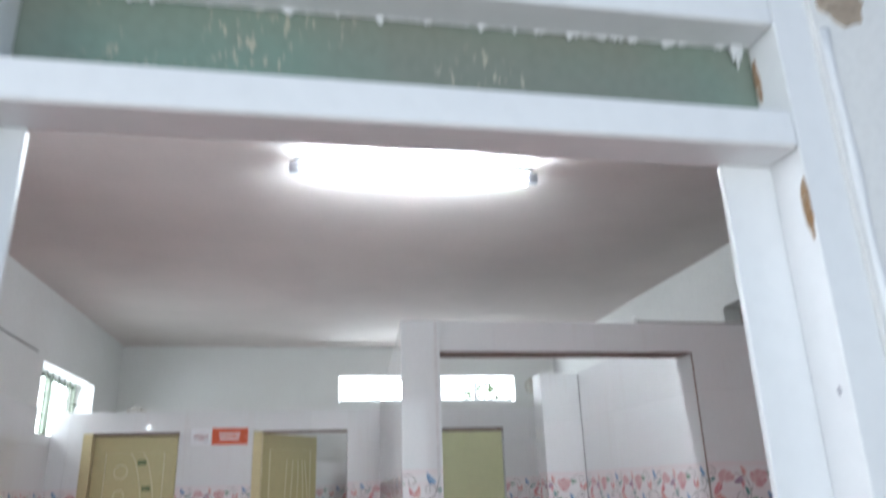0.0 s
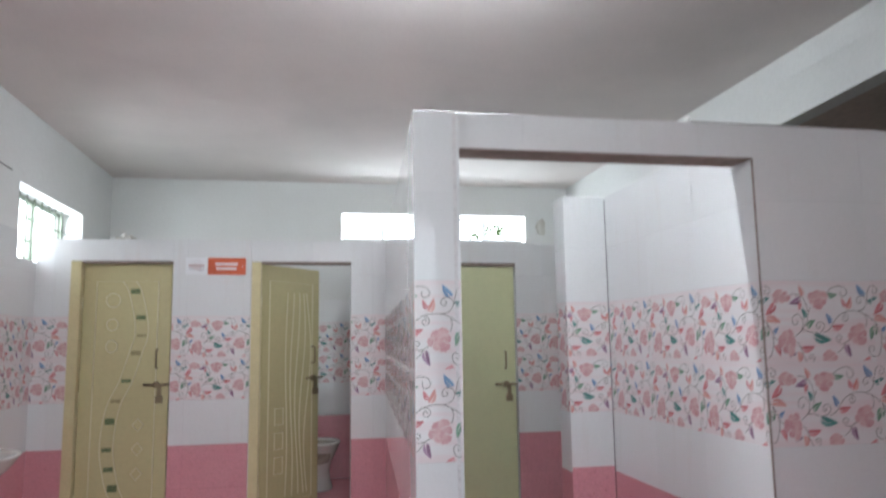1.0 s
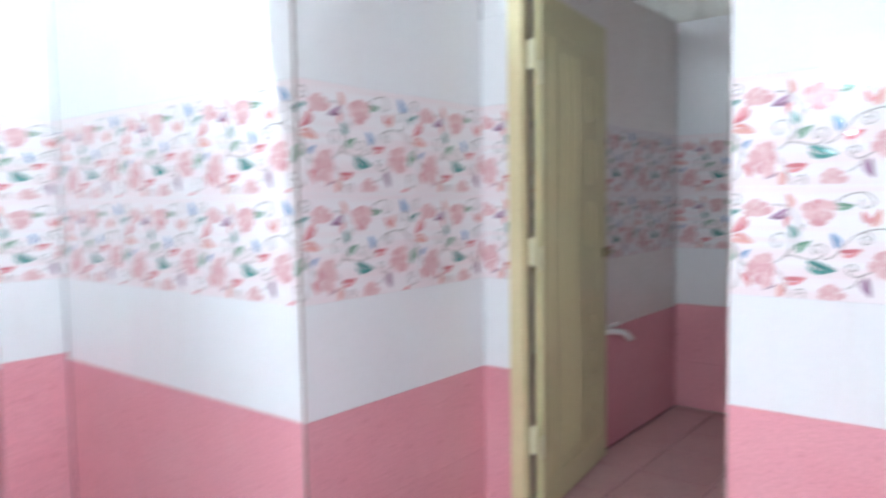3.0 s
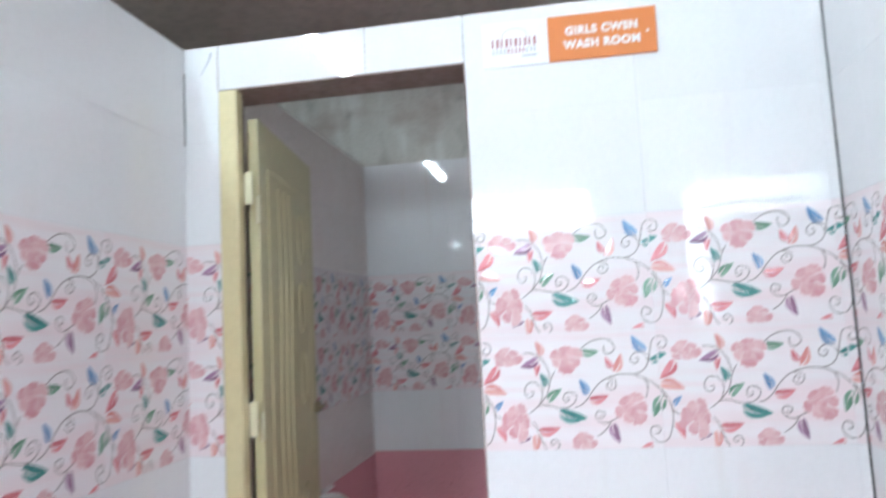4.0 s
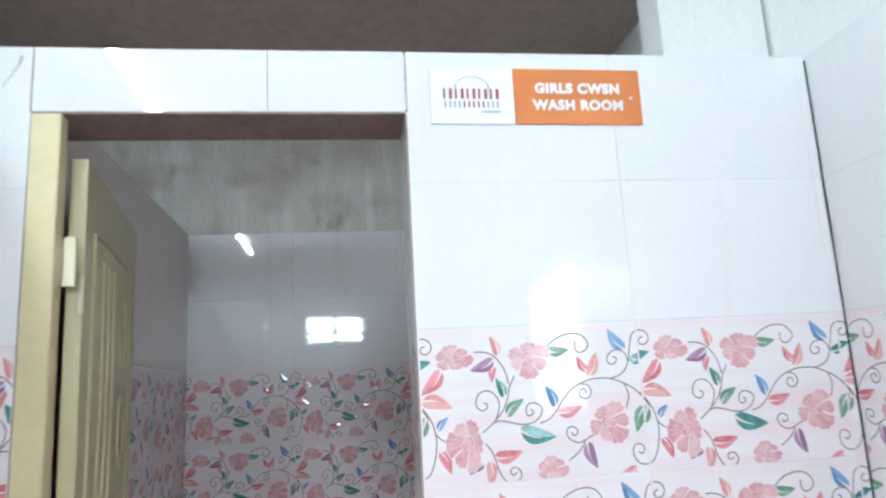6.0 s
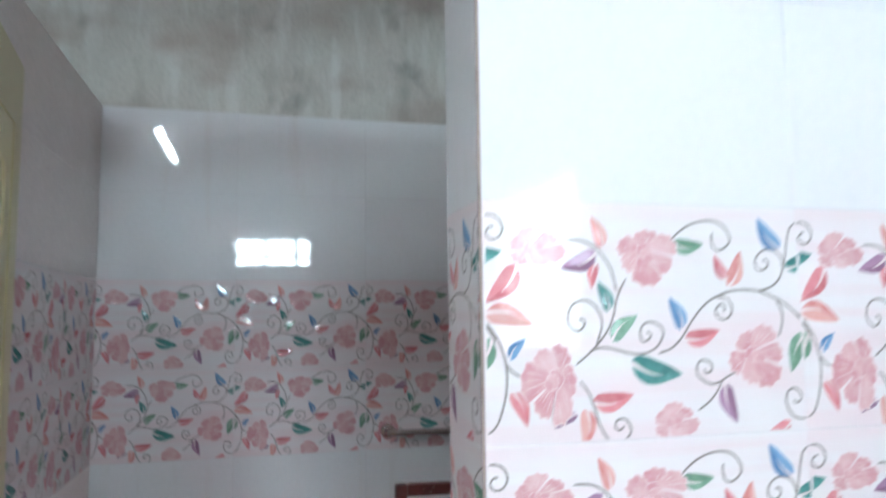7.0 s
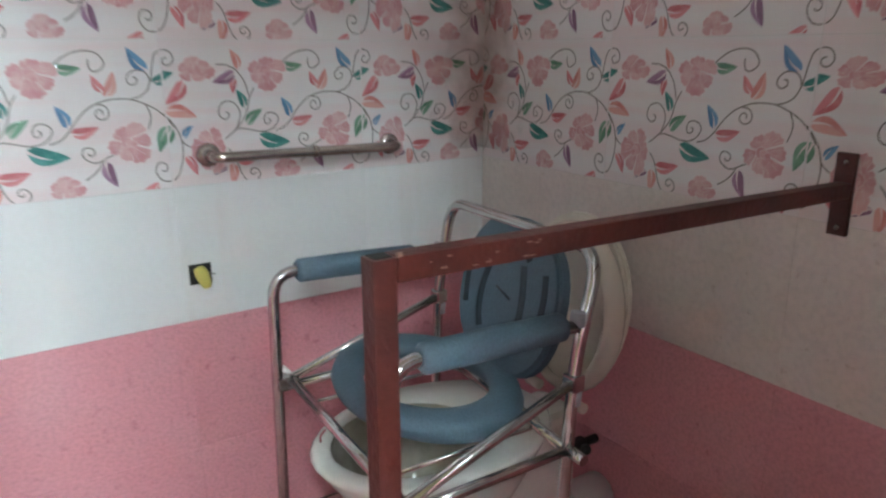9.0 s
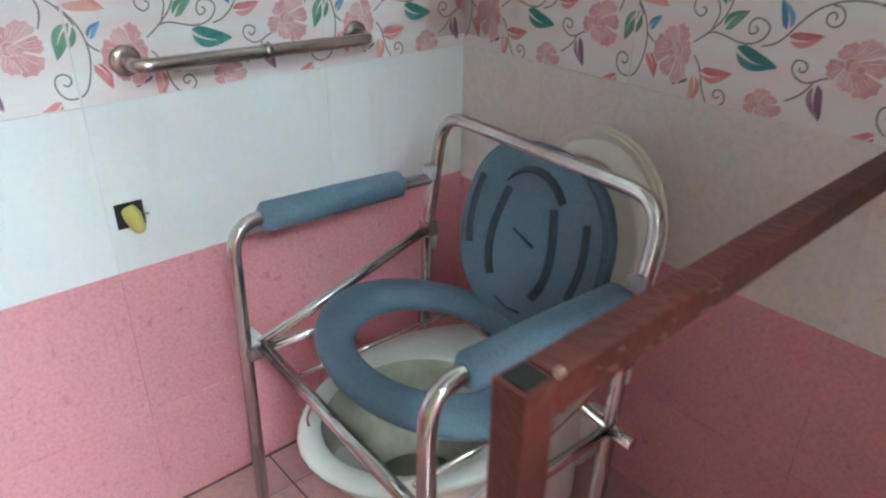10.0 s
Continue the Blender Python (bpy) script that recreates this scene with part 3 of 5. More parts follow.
def lay_tiles():
    for parent, start, end, phase, floor, top, holes, dado, plain in TILING:
        a, b = Vector((*start, 0)), Vector((*end, 0))
        length = (b - a).length
        turn = math.atan2(b.y - a.y, b.x - a.x)
        base = Matrix.Translation(a) @ Matrix.Rotation(turn, 4, "Z")
        k = -1
        while True:
            left = phase + k * TILE_W
            k += 1
            if left + TILE_W <= 0.004:
                continue
            if left >= length - 0.004:
                break
            for z0, z1, kind in COURSES:
                kind = plain if kind == "white" else kind
                z0, z1 = (dado if z == 0.72 else z for z in (z0, z1))
                lo, hi = max(z0, floor), min(z1, top)
                if hi - lo < 0.012:
                    continue
                rects = [(max(left, 0), min(left + TILE_W, length), lo, hi)]
                for hole in holes:
                    rects = cut_out(rects, hole)
                for u0, u1, v0, v1 in rects:
                    if u1 - u0 < 0.008 or v1 - v0 < 0.008:
                        continue
                    ob = new(("white" if kind == plain else kind) + "_tile", tile_mesh(kind, u0 - left, u1 - u0, z0 + TILE_H - v1 if kind == "flower" else 0.0, v1 - v0))
                    ob.parent = parent
                    ob.matrix_local = base @ Matrix.Translation((u0, 0, v1))
    TILING.clear()


def structure(name, bm, material, label, category):
    return tagged(finish(name, bm, material), label, category, kind="structure")


def boxes(*spans):
    bm = bmesh.new()
    for lo, hi in spans:
        add_box(bm, lo, hi)
    return bm


# ---- the plan ----
LEFT_X, BACK_Y, RIGHT_X, ROOF = -1.75, 8.10, 2.86, 3.05
FRONT_Y = 3.23            # tiled face of the lobby wall
CW_X = 2.63               # tiled face of the accessible toilet's wall
SOUTH_Y = 1.46            # tiled face of the wall with the entrance
STALL_Y = 6.287           # tiled face of the stall fronts
IN_X, IN_Y, IN_S = 4.362, 3.185, 1.478  # far and left faces inside the accessible toilet
TOP = 2.225
E_ = DEEP + 0.001

floor = structure("floor", boxes(((-1.9, -0.2, -0.12), (2.63, 6.02, -0.007))), FLOOR_GROUT, "dull pink ceramic tile floor with dark joints", "floor")
passage_floor = structure("floor_passage", boxes(((0.68, 3.30, -0.006), (2.86, 6.30, 0.043))), FLOOR_GROUT, "pink tiled floor of the passage, a small step up", "floor")
structure("floor_stalls", boxes(((-1.75, 6.02, -0.1), (0.76, 6.30, 0.058)), ((-1.75, 6.30, -0.1), (2.86, 8.1, 0.115))), PINK_TILE, "raised pink stall floor with a low step", "floor")
cw_floor = structure("floor_accessible_toilet", boxes(((2.63, 1.46, -0.1), (4.5, 3.25, 0.163))), FLOOR_GROUT, "reddish tiled floor of the accessible toilet", "floor")

ceiling = structure("ceiling", boxes(((-2.0, 1.2, ROOF), (2.86, 8.35, ROOF + 0.15))), CEILING, "grey-white distempered flat ceiling with stains", "ceiling")


# outer walls, with the windows cut through
def wall_with_gaps(name, axis, face, depth, span, z, gaps, material, label):
    """axis 'x': the wall stands at x = face and runs along y. gaps: (a0, a1, z0, z1)."""
    bm = bmesh.new()
    rects = [(span[0], span[1], z[0], z[1])]
    for g in gaps:
        rects = cut_out(rects, g)
    for a0, a1, z0, z1 in rects:
        lo, hi = sorted((face, face + depth))
        add_box(bm, (lo, a0, z0) if axis == "x" else (a0, lo, z0), (hi, a1, z1) if axis == "x" else (a1, hi, z1))
    return structure(name, bm, material, label, "wall")


WIN_SIDE = [(5.95, 7.27, 2.02, 2.53), (1.90, 3.02, 2.14, 2.52)]
WIN_BACK = [(0.45, 1.30, 2.46, 2.735), (1.54, 2.39, 2.46, 2.735)]
wall_west = wall_with_gaps("wall_west", "x", LEFT_X - E_, -0.23, (1.2, 8.35), (-0.1, ROOF), WIN_SIDE, PLASTER, "whitewashed side wall, tiled to door height")
wall_back = wall_with_gaps("wall_back", "y", BACK_Y, 0.23, (LEFT_X - 0.01, 3.1), (-0.1, ROOF), WIN_BACK, PLASTER, "stained whitewashed back wall with high windows")
ENTRY = (-0.412, 1.072, -0.2, 2.472)
wall_south = wall_with_gaps("wall_south", "y", SOUTH_Y - E_, -0.098, (-1.99, 4.6), (-0.2, ROOF), [ENTRY], PLASTER, "plastered entrance wall, tiled inside")
tile_face(wall_west, (LEFT_X, SOUTH_Y), (LEFT_X, STALL_Y), 0.2, 0.0, TOP - 0.03, [(1.90 - SOUTH_Y, 3.02 - SOUTH_Y, 2.14, 2.6), (5.95 - SOUTH_Y, 9, 2.02, 2.6)])
# this wall's pink bounce light is part of its dusty tile colour
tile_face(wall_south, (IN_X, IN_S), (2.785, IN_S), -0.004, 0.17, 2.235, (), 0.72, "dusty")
tile_face(wall_south, (CW_X, SOUTH_Y), (1.073, SOUTH_Y), 0.18, 0.0, TOP)
tile_face(wall_south, (-0.413, SOUTH_Y), (LEFT_X, SOUTH_Y), 0.1, 0.0, TOP)

# the long side wall over the accessible toilet: open above the low wall, closed elsewhere
bm = bmesh.new()
for lo, hi in (((2.86, 4.60, -0.1), (2.98, 8.33, ROOF)), ((2.86, 1.22, 2.90), (2.98, 4.5995, ROOF)), ((2.75, 1.462, 2.229), (2.8595, 1.74, ROOF))):
    add_box(bm, lo, hi)
verts = [bm.verts.new(c) for x in (2.86, 2.98) for c in ((x, 1.56, 2.76), (x, 4.5995, 2.655), (x, 4.5995, 2.899), (x, 1.56, 2.899))]
for q in ((0, 1, 2, 3), (7, 6, 5, 4), (0, 4, 5, 1), (1, 5, 6, 2), (2, 6, 7, 3), (3, 7, 4, 0)):
    bm.faces.new([verts[i] for i in q])
bmesh.ops.recalc_face_normals(bm, faces=bm.faces)
wall_east = structure("wall_east", bm, PLASTER, "whitewashed side wall, open above the low toilet wall", "wall")

# low dividing walls
wall_lobby = structure("wall_lobby", boxes(((0.682, FRONT_Y + E_, 2.104), (1.79, FRONT_Y + 0.125, TOP)), ((1.80 + E_, FRONT_Y + E_, -0.1), (2.745, FRONT_Y + 0.125, TOP))), GROUT,
                       "low tiled wall with a wide doorless opening", "wall")
tile_face(wall_lobby, (0.674, FRONT_Y), (CW_X, FRONT_Y), 1.808 - 0.674 - 0.9, 0.0, TOP, [(-1, 1.80 - 0.674, -1, 2.097)])
structure("trim_lobby_head", boxes(((0.674, FRONT_Y + 0.006, 2.094), (1.80, FRONT_Y + 0.133, 2.103))), RAW_EDGE, "rough unfinished mortar under the opening's head", "trim")

# the passage's left wall runs a little askew
p0, p1 = Vector((0.515, FRONT_Y)), Vector((0.715, STALL_Y))
turn = math.atan2(p1.y - p0.y, p1.x - p0.x)
run = (p1 - p0).length
m = Matrix.Translation((*p0, 0)) @ Matrix.Rotation(turn, 4, "Z")
wall_pier = structure("wall_pier", box((E_, -0.159 + E_, -0.1), (run, -E_, TOP + 0.0), 0, m), GROUT, "low tiled wall ending in a narrow pier", "wall")
tile_face(wall_pier, tuple(p1), tuple(p0), 0.0, 0.0, TOP)
tile_face(wall_pier, tuple(p0), (0.674, FRONT_Y), 0.222 - 0.515, 0.0, TOP)
q0, q1 = m @ Vector((0, -0.159, 0)), m @ Vector((run, -0.159, 0))
tile_face(wall_pier, (q0.x, q0.y), (q1.x, q1.y), 0.0, 0.05, TOP)

wall_passage = structure("wall_passage", boxes(((1.80 + E_, FRONT_Y + 0.126, -0.1), (1.915, 4.785, TOP)), ((1.555 + E_, 4.62 + E_, -0.1), (1.80 + E_, 4.785 - E_, TOP - 0.015))), GROUT,
                         "glossy tiled passage wall with a projecting pier", "wall")
tile_face(wall_passage, (1.80, 4.62), (1.80, FRONT_Y), 0.04, 0.05, TOP)
tile_face(wall_passage, (1.555, 4.62), (1.80, 4.62), -0.12, 0.05, TOP, (), 0.745)
tile_face(wall_passage, (1.555, 4.785), (1.555, 4.62), 0.0, 0.05, TOP)
tile_face(wall_passage, (1.915, 4.785), (1.555, 4.785), 0.0, 0.05, TOP)

# accessible toilet
CW_OPEN = (2.39, 3.110, 2.09)
wall_cw = structure("wall_accessible_toilet", boxes(((CW_X + E_, SOUTH_Y + 0.001, -0.1), (CW_X + 0.155 - E_, CW_OPEN[0] - E_, TOP)),
                                                      ((CW_X + E_, CW_OPEN[0] - E_, CW_OPEN[2] + E_), (CW_X + 0.155 - E_, FRONT_Y, TOP)),
                                                      ((CW_X + E_, CW_OPEN[1] + 0.012, -0.1), (CW_X + 0.155 - E_, FRONT_Y, CW_OPEN[2] + E_))), GROUT,
                    "low white and floral tiled wall with a door opening", "wall")
tile_face(wall_cw, (CW_X, FRONT_Y), (CW_X, SOUTH_Y), FRONT_Y - 2.385 - 0.90, 0.0, TOP + 0.003, [(FRONT_Y - CW_OPEN[1] - 0.012, FRONT_Y - CW_OPEN[0], -1, 9)])
tile_face(wall_cw, (CW_X, CW_OPEN[1] + 0.012), (CW_X, CW_OPEN[0]), 0.0, CW_OPEN[2], TOP + 0.003)
tile_face(wall_cw, (CW_X + 0.155, CW_OPEN[0]), (CW_X, CW_OPEN[0]), -0.1425, 0.0, 1.335)
tile_face(wall_cw, (CW_X + 0.155, CW_OPEN[0]), (CW_X, CW_OPEN[0]), -0.306, 1.335, CW_OPEN[2])
tile_face(wall_cw, (CW_X + 0.155, IN_S), (CW_X + 0.155, CW_OPEN[0]), 0.0, 0.17, TOP)
structure("trim_door_head", boxes(((CW_X + 0.002, CW_OPEN[0], CW_OPEN[2] - 0.004), (CW_X + 0.158, CW_OPEN[1] + 0.012, CW_OPEN[2] + 0.006))), RAW_EDGE, "stained raw mortar under the door head", "trim")
wall_cw_far = structure("wall_toilet_far", boxes(((IN_X + E_, 1.22, -0.1), (IN_X + 0.13, 4.70, ROOF))), CONCRETE, "tiled far wall with mouldy bare concrete above", "wall")
part("backing", boxes(((CW_X + 0.156, SOUTH_Y - E_ + 0.0005, -0.1), (IN_X + E_ - 0.0005, IN_S - E_, 2.235))), CONCRETE, wall_south)
tile_face(wall_cw_far, (IN_X, IN_Y), (IN_X, IN_S), -0.006, 0.17, 2.24, (), 0.733)
wall_cw_left = structure("wall_toilet_left", boxes(((CW_X + 0.156, IN_Y + E_, -0.1), (IN_X + E_, IN_Y + 0.12, 2.235))), CONCRETE, "tiled side wall inside the accessible toilet", "wall")
# dusty tile again, its warmth standing in for bounced light
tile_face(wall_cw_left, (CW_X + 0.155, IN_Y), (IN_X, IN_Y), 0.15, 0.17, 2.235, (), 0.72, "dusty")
# sloping soffit over the accessible toilet
bm = bmesh.new()
verts = [bm.verts.new(c) for dz in (0.0, 0.14) for c in ((2.985, 1.22, 2.78 + dz), (4.388, 1.22, 2.78 + dz), (4.388, 4.60, 2.665 + dz), (2.985, 4.60, 2.665 + dz))]
for q in ((3, 2, 1, 0), (4, 5, 6, 7), (0, 1, 5, 4), (1, 2, 6, 5), (2, 3, 7, 6), (3, 0, 4, 7)):
    bm.faces.new([verts[i] for i in q])
structure("ceiling_soffit", bm, SOFFIT, "dark brown bare concrete sloping soffit", "ceiling")
structure("wall_store", boxes(((1.92, 4.61, -0.1), (2.855, 4.72, 2.2)), ((2.985, 4.61, -0.1), (4.388, 4.72, ROOF))), SOFFIT, "bare concrete wall closing the gap behind the low walls", "wall")

# stall fronts
D1, D2, D3 = (-1.52, -0.829), (-0.276, 0.456), (1.02, 1.745)
S_HEAD = 2.034
wall_stalls = wall_with_gaps("wall_stalls", "y", STALL_Y + E_, 0.11, (LEFT_X, 2.86), (-0.1, TOP - 0.04),
                             [(*D1, 0.0, S_HEAD), (*D2, 0.0, S_HEAD), (*D3, 0.0, S_HEAD)], PLASTER, "low tiled stall fronts with three door openings")
tile_face(wall_stalls, (LEFT_X, STALL_Y), (2.86, STALL_Y), 0.12, 0.06, TOP - 0.035,
          [(D[0] - LEFT_X, D[1] - LEFT_X, -1, S_HEAD) for D in (D1, D2, D3)] + [(0.715 - LEFT_X, 0.88 - LEFT_X, -1, 3)])
wall_stall_mid = structure("wall_stall_divider", boxes(((-0.60, STALL_Y + 0.13, -0.1), (-0.50, BACK_Y, 2.1)), ((0.74, STALL_Y + 0.13, -0.1), (0.84, BACK_Y, 2.1))), PLASTER, "tiled dividing walls between the stalls", "wall")
tile_face(wall_stall_mid, (0.738, BACK_Y), (0.738, STALL_Y + 0.13), 0.1, 0.12, 2.0)
tile_face(wall_back, (-0.50, BACK_Y - 0.001 - E_), (0.74, BACK_Y - 0.001 - E_), 0.1, 0.12, 1.85)

# ---- outside ----
tagged(finish("ground", boxes(((-60, -60, -0.35), (60, 60, -0.2))), GROUND), "dusty bare ground outside", "ground", kind="structure")
structure("porch_floor", boxes(((-3.0, -2.5, -0.2), (4.6, 1.2, -0.02))), GROUND, "dusty concrete floor outside the entrance", "floor")
GLARE = mat("bright_haze", (0.93, 0.97, 1.0), 1.0, emit=5.0)
for lo, hi in (((-3.0, 9.6, 1.4), (5.6, 9.62, 4.6)), ((-3.62, -2.0, 1.2), (-3.6, 16.0, 4.2))):
    structure("backdrop", boxes((lo, hi)), GLARE, "overexposed hazy daylight beyond the windows", "sky")


def bush(at, seed):
    """Loose foliage of small leaves outside a window."""
    rnd = random.Random(seed)
    b = bmesh.new()
    for k in range(260):
        d = Vector((rnd.gauss(0, 0.22), rnd.gauss(0, 0.1), rnd.gauss(0, 0.2)))
        r = Euler((rnd.random() * 6, rnd.random() * 6, rnd.random() * 6)).to_matrix()
        s = 0.03 + 0.03 * rnd.random()
        vs = [b.verts.new(Vector(at) + d + r @ Vector(q) * s) for q in ((-1, 0, 0), (0, -0.4, 0.1), (1, 0, 0), (0, 0.4, 0.1))]
        b.faces.new(vs)
    t = thing("tree_branch", "leafy green branch outside the back window", "tree")
    part("foliage", b, OUTSIDE_LEAF, t)["kind"] = "stuff"
    part("stem", tube(smooth_path([(at[0] + 0.1, at[1] + 0.05, -0.2), (at[0] + 0.05, at[1] + 0.05, 1.5), at], 6), [0.03 - 0.02 * k / 12 for k in range(13)], 8), CHIPPED_WOOD, t)


bush((2.25, 8.95, 2.62), 3)


# ---- windows ----
def window(name, axis, at, depth, span, z, bars, cross, panes, label, sill=True):
    """Steel window with security bars, set in its opening. axis 'x': lies in the plane x = at."""
    def p(a, d, h):
        return (at + d, a, h) if axis == "x" else (a, at + d, h)
    w = thing(name, label, "window", kind="structure")
    a0, a1 = span
    fr = 0.032
    b = bmesh.new()
    for lo, hi in (((a0, z[0]), (a1, z[0] + fr)), ((a0, z[1] - fr), (a1, z[1])), ((a0, z[0] + fr), (a0 + fr, z[1] - fr)), ((a1 - fr, z[0] + fr), (a1, z[1] - fr))):
        add_box(b, p(lo[0], 0, lo[1]), p(hi[0], depth, hi[1]))
    part("window_frame", b, GREEN_STEEL if bars else WHITE_PAINT, w)
    for k in range(1, panes):
        a = a0 + (a1 - a0) * k / panes
        part("mullion", boxes((p(a - 0.02, 0, z[0] + fr), p(a + 0.02, depth, z[1] - fr))), GREEN_STEEL if bars else WHITE_PAINT, w)
    for k in range(1, bars):
        a = a0 + (a1 - a0) * k / bars
        part("bar", tube([p(a, 0.035 if depth < 0 else -0.035, z[0]), p(a, 0.035 if depth < 0 else -0.035, z[1])], 0.007, 8), GREEN_STEEL, w)
    for k in range(1, cross):
        h = z[0] + (z[1] - z[0]) * k / cross
        part("bar", tube([p(a0, 0.025 if depth < 0 else -0.025, h), p(a1, 0.025 if depth < 0 else -0.025, h)], 0.006, 8), GREEN_STEEL if bars else WHITE_PAINT, w)
    return w


window("window_1", "x", LEFT_X - 0.16, -0.03, (5.96, 7.26), (2.03, 2.52), 9, 3, 2, "small high steel window with security bars, overexposed")
window("window_2", "x", LEFT_X - 0.16, -0.03, (1.91, 3.01), (2.15, 2.51), 0, 2, 3, "small high three-pane window, overexposed")
part("transom", boxes(((LEFT_X - 0.19, 1.942, 2.265), (LEFT_X - 0.16, 2.978, 2.293))), WHITE_PAINT, bpy.data.objects["window_2"])
window("window_3", "y", BACK_Y + 0.12, 0.03, (0.46, 1.29), (2.47, 2.725), 0, 1, 2, "low wide high window in the back wall, overexposed")
window("window_4", "y", BACK_Y + 0.12, 0.03, (1.55, 2.38), (2.47, 2.725), 0, 1, 2, "low wide high window with foliage outside")

# ---- entrance frame ----
door_frame = thing("door_1", "white-painted chipped wooden entrance frame with fanlight", "door frame", kind="structure")
FX0, FX1, FY = -0.33, 0.995, 1.362
part("post", box((FX1, FY, -0.02), (1.0715, 1.4585, 2.4705), 0.004), WHITE_PAINT, door_frame)
part("post", box((-0.4115, FY, -0.02), (FX0, 1.4585, 2.4705), 0.004), WHITE_PAINT, door_frame)
part("door_stop", box((0.893, 1.446, -0.02), (FX1 - 0.0005, 1.459, 2.112), 0.003), WHITE_PAINT, door_frame)
part("door_stop", box((FX0 + 0.0005, 1.446, -0.02), (-0.288, 1.459, 2.112), 0.003), WHITE_PAINT, door_frame)
part("rail", box((FX0 + 0.0005, FY - 0.001, 2.113), (FX1 - 0.0005, 1.4605, 2.186), 0.010, segments=3), WHITE_PAINT, door_frame)
part("rail", box((FX0 + 0.0005, FY, 2.368), (FX1 - 0.0005, 1.459, 2.4705), 0.008), WHITE_PAINT, door_frame)
part("pane", box((FX0 + 0.0005, 1.446, 2.1865), (FX1 - 0.0005, 1.452, 2.3675)), DIRTY_GLASS, door_frame, "dusty green fanlight glass with flaking putty")
b = bmesh.new()
rnd = random.Random(11)
x = FX0 + 0.01
while x < FX1 - 0.04:
    w, h = 0.006 + 0.030 * rnd.random(), 0.002 + 0.014 * rnd.random() ** 2
    vs = []
    for k in range(6):
        vs.append((x + w * k / 5, 2.368 - h * (0.15 + 0.85 * rnd.random()) * (1 if 0 < k < 5 else 0.2)))
    add = [b.verts.new((q[0], 1.4435, q[1])) for q in vs] + [b.verts.new((x + w, 1.4435, 2.371)), b.verts.new((x, 1.4435, 2.371))]
    b.faces.new(add)
    x += 0.004 + w * (1.0 + (0.8 if rnd.random() < 0.3 else 0.0))
r = bmesh.ops.extrude_face_region(b, geom=b.faces[:])
bmesh.ops.translate(b, vec=(0, -0.004, 0), verts=[v for v in r["geom"] if isinstance(v, bmesh.types.BMVert)])
part("putty", b, WHITE_PAINT, door_frame, "ragged white putty and paint drips")
for x, length in ((0.952, 0.035), (0.960, 0.05), (0.969, 0.03)):
    part("paint_drip", tube([(x, 1.438, 2.368), (x + 0.002, 1.438, 2.368 - length * 0.5), (x + 0.001, 1.438, 2.368 - length)], [0.006, 0.004, 0.001], 6), WHITE_PAINT, door_frame)


def flake(centre, half_y, half_z, seed, thick=0.003, axis="x", material=CHIPPED_WOOD):
    """An irregular patch where paint or plaster has broken away."""
    rn = random.Random(seed)
    b = bmesh.new()
    ring = []
    for k in range(16):
        a = 2 * math.pi * k / 16
        f = 0.75 + 0.4 * rn.random()
        d, h = half_y * f * math.cos(a), half_z * f * math.sin(a)
        ring.append((d, h))
    for off in (0.0, -thick):
        vs = [b.verts.new((centre[0] + off, centre[1] + d * (1 if off == 0 else 0.85), centre[2] + h * (1 if off == 0 else 0.85)) if axis == "x" else (centre[0] + d * (1 if off == 0 else 0.85), centre[1] + off, centre[2] + h * (1 if off == 0 else 0.85))) for d, h in ring]
        if off == 0.0:
            base = vs
        else:
            b.faces.new(vs)
            for k in range(16):
                b.faces.new((base[k], base[(k + 1) % 16], vs[(k + 1) % 16], vs[k]))
    bmesh.ops.recalc_face_normals(b, faces=b.faces)
    return b


part("chipped_patch", flake((0.9945, 1.436, 2.285), 0.008, 0.050, 5), CHIPPED_WOOD, door_frame, "bare wood where a hinge was torn out")
part("chipped_patch", flake((0.9945, 1.372, 2.005), 0.010, 0.060, 6), CHIPPED_WOOD, door_frame, "broken patch with brown wood")
part("chipped_patch", flake((0.9945, 1.385, 1.69), 0.004, 0.008, 7), MARK_GREY, door_frame)
bead = structure("trim_entrance_bead", tube([(1.086 + 0.006 * k / 24 + 0.0016 * math.sin(k * 2.1), 1.360, -0.1 + 2.46 * k / 24) for k in range(25)], [0.012 + 0.002 * math.sin(k * 3.7) for k in range(25)], 8), WHITE_PAINT, "thin raised plaster bead beside the entrance", "trim")
structure("trim_broken_plaster", flake((1.140, 1.3615, 2.425), 0.062, 0.062, 9, 0.012, "y"), BROKEN_PLASTER, "broken brown patch of plaster over the entrance", "trim")

# ---- ceiling lamp and hook ----
LX0, LX1, LY, LZ = 0.05, 1.21, 3.465, 2.998
lamp = thing("tube_light", "lit fluorescent tube light on the ceiling", "lamp")
part("batten", box((LX0, LY - 0.021, LZ + 0.033), (LX1, LY + 0.021, ROOF), 0.004), SIGN_WHITE, lamp)
# added strip and overly thick tube put the lamp's glow into shape
part("reflector", box((LX0 + 0.02, LY - 0.026, LZ + 0.0275), (LX1 - 0.02, LY + 0.026, LZ + 0.0325), 0.002), SIGN_WHITE, lamp, "white strip added above the tube")
part("tube", tube([(LX0 + 0.035, LY, LZ), (LX1 - 0.035, LY, LZ)], 0.026, 16), TUBE, lamp, "glowing cool white tube, thickened to take in its glow")
for x0, x1 in ((LX0 - 0.022, LX0 + 0.034), (LX1 - 0.034, LX1 + 0.022)):
    part("lamp_holder", box((x0, LY - 0.018, LZ - 0.018), (x1, LY + 0.018, LZ + 0.03), 0.004), MARK_GREY, lamp, "grey lamp holder")
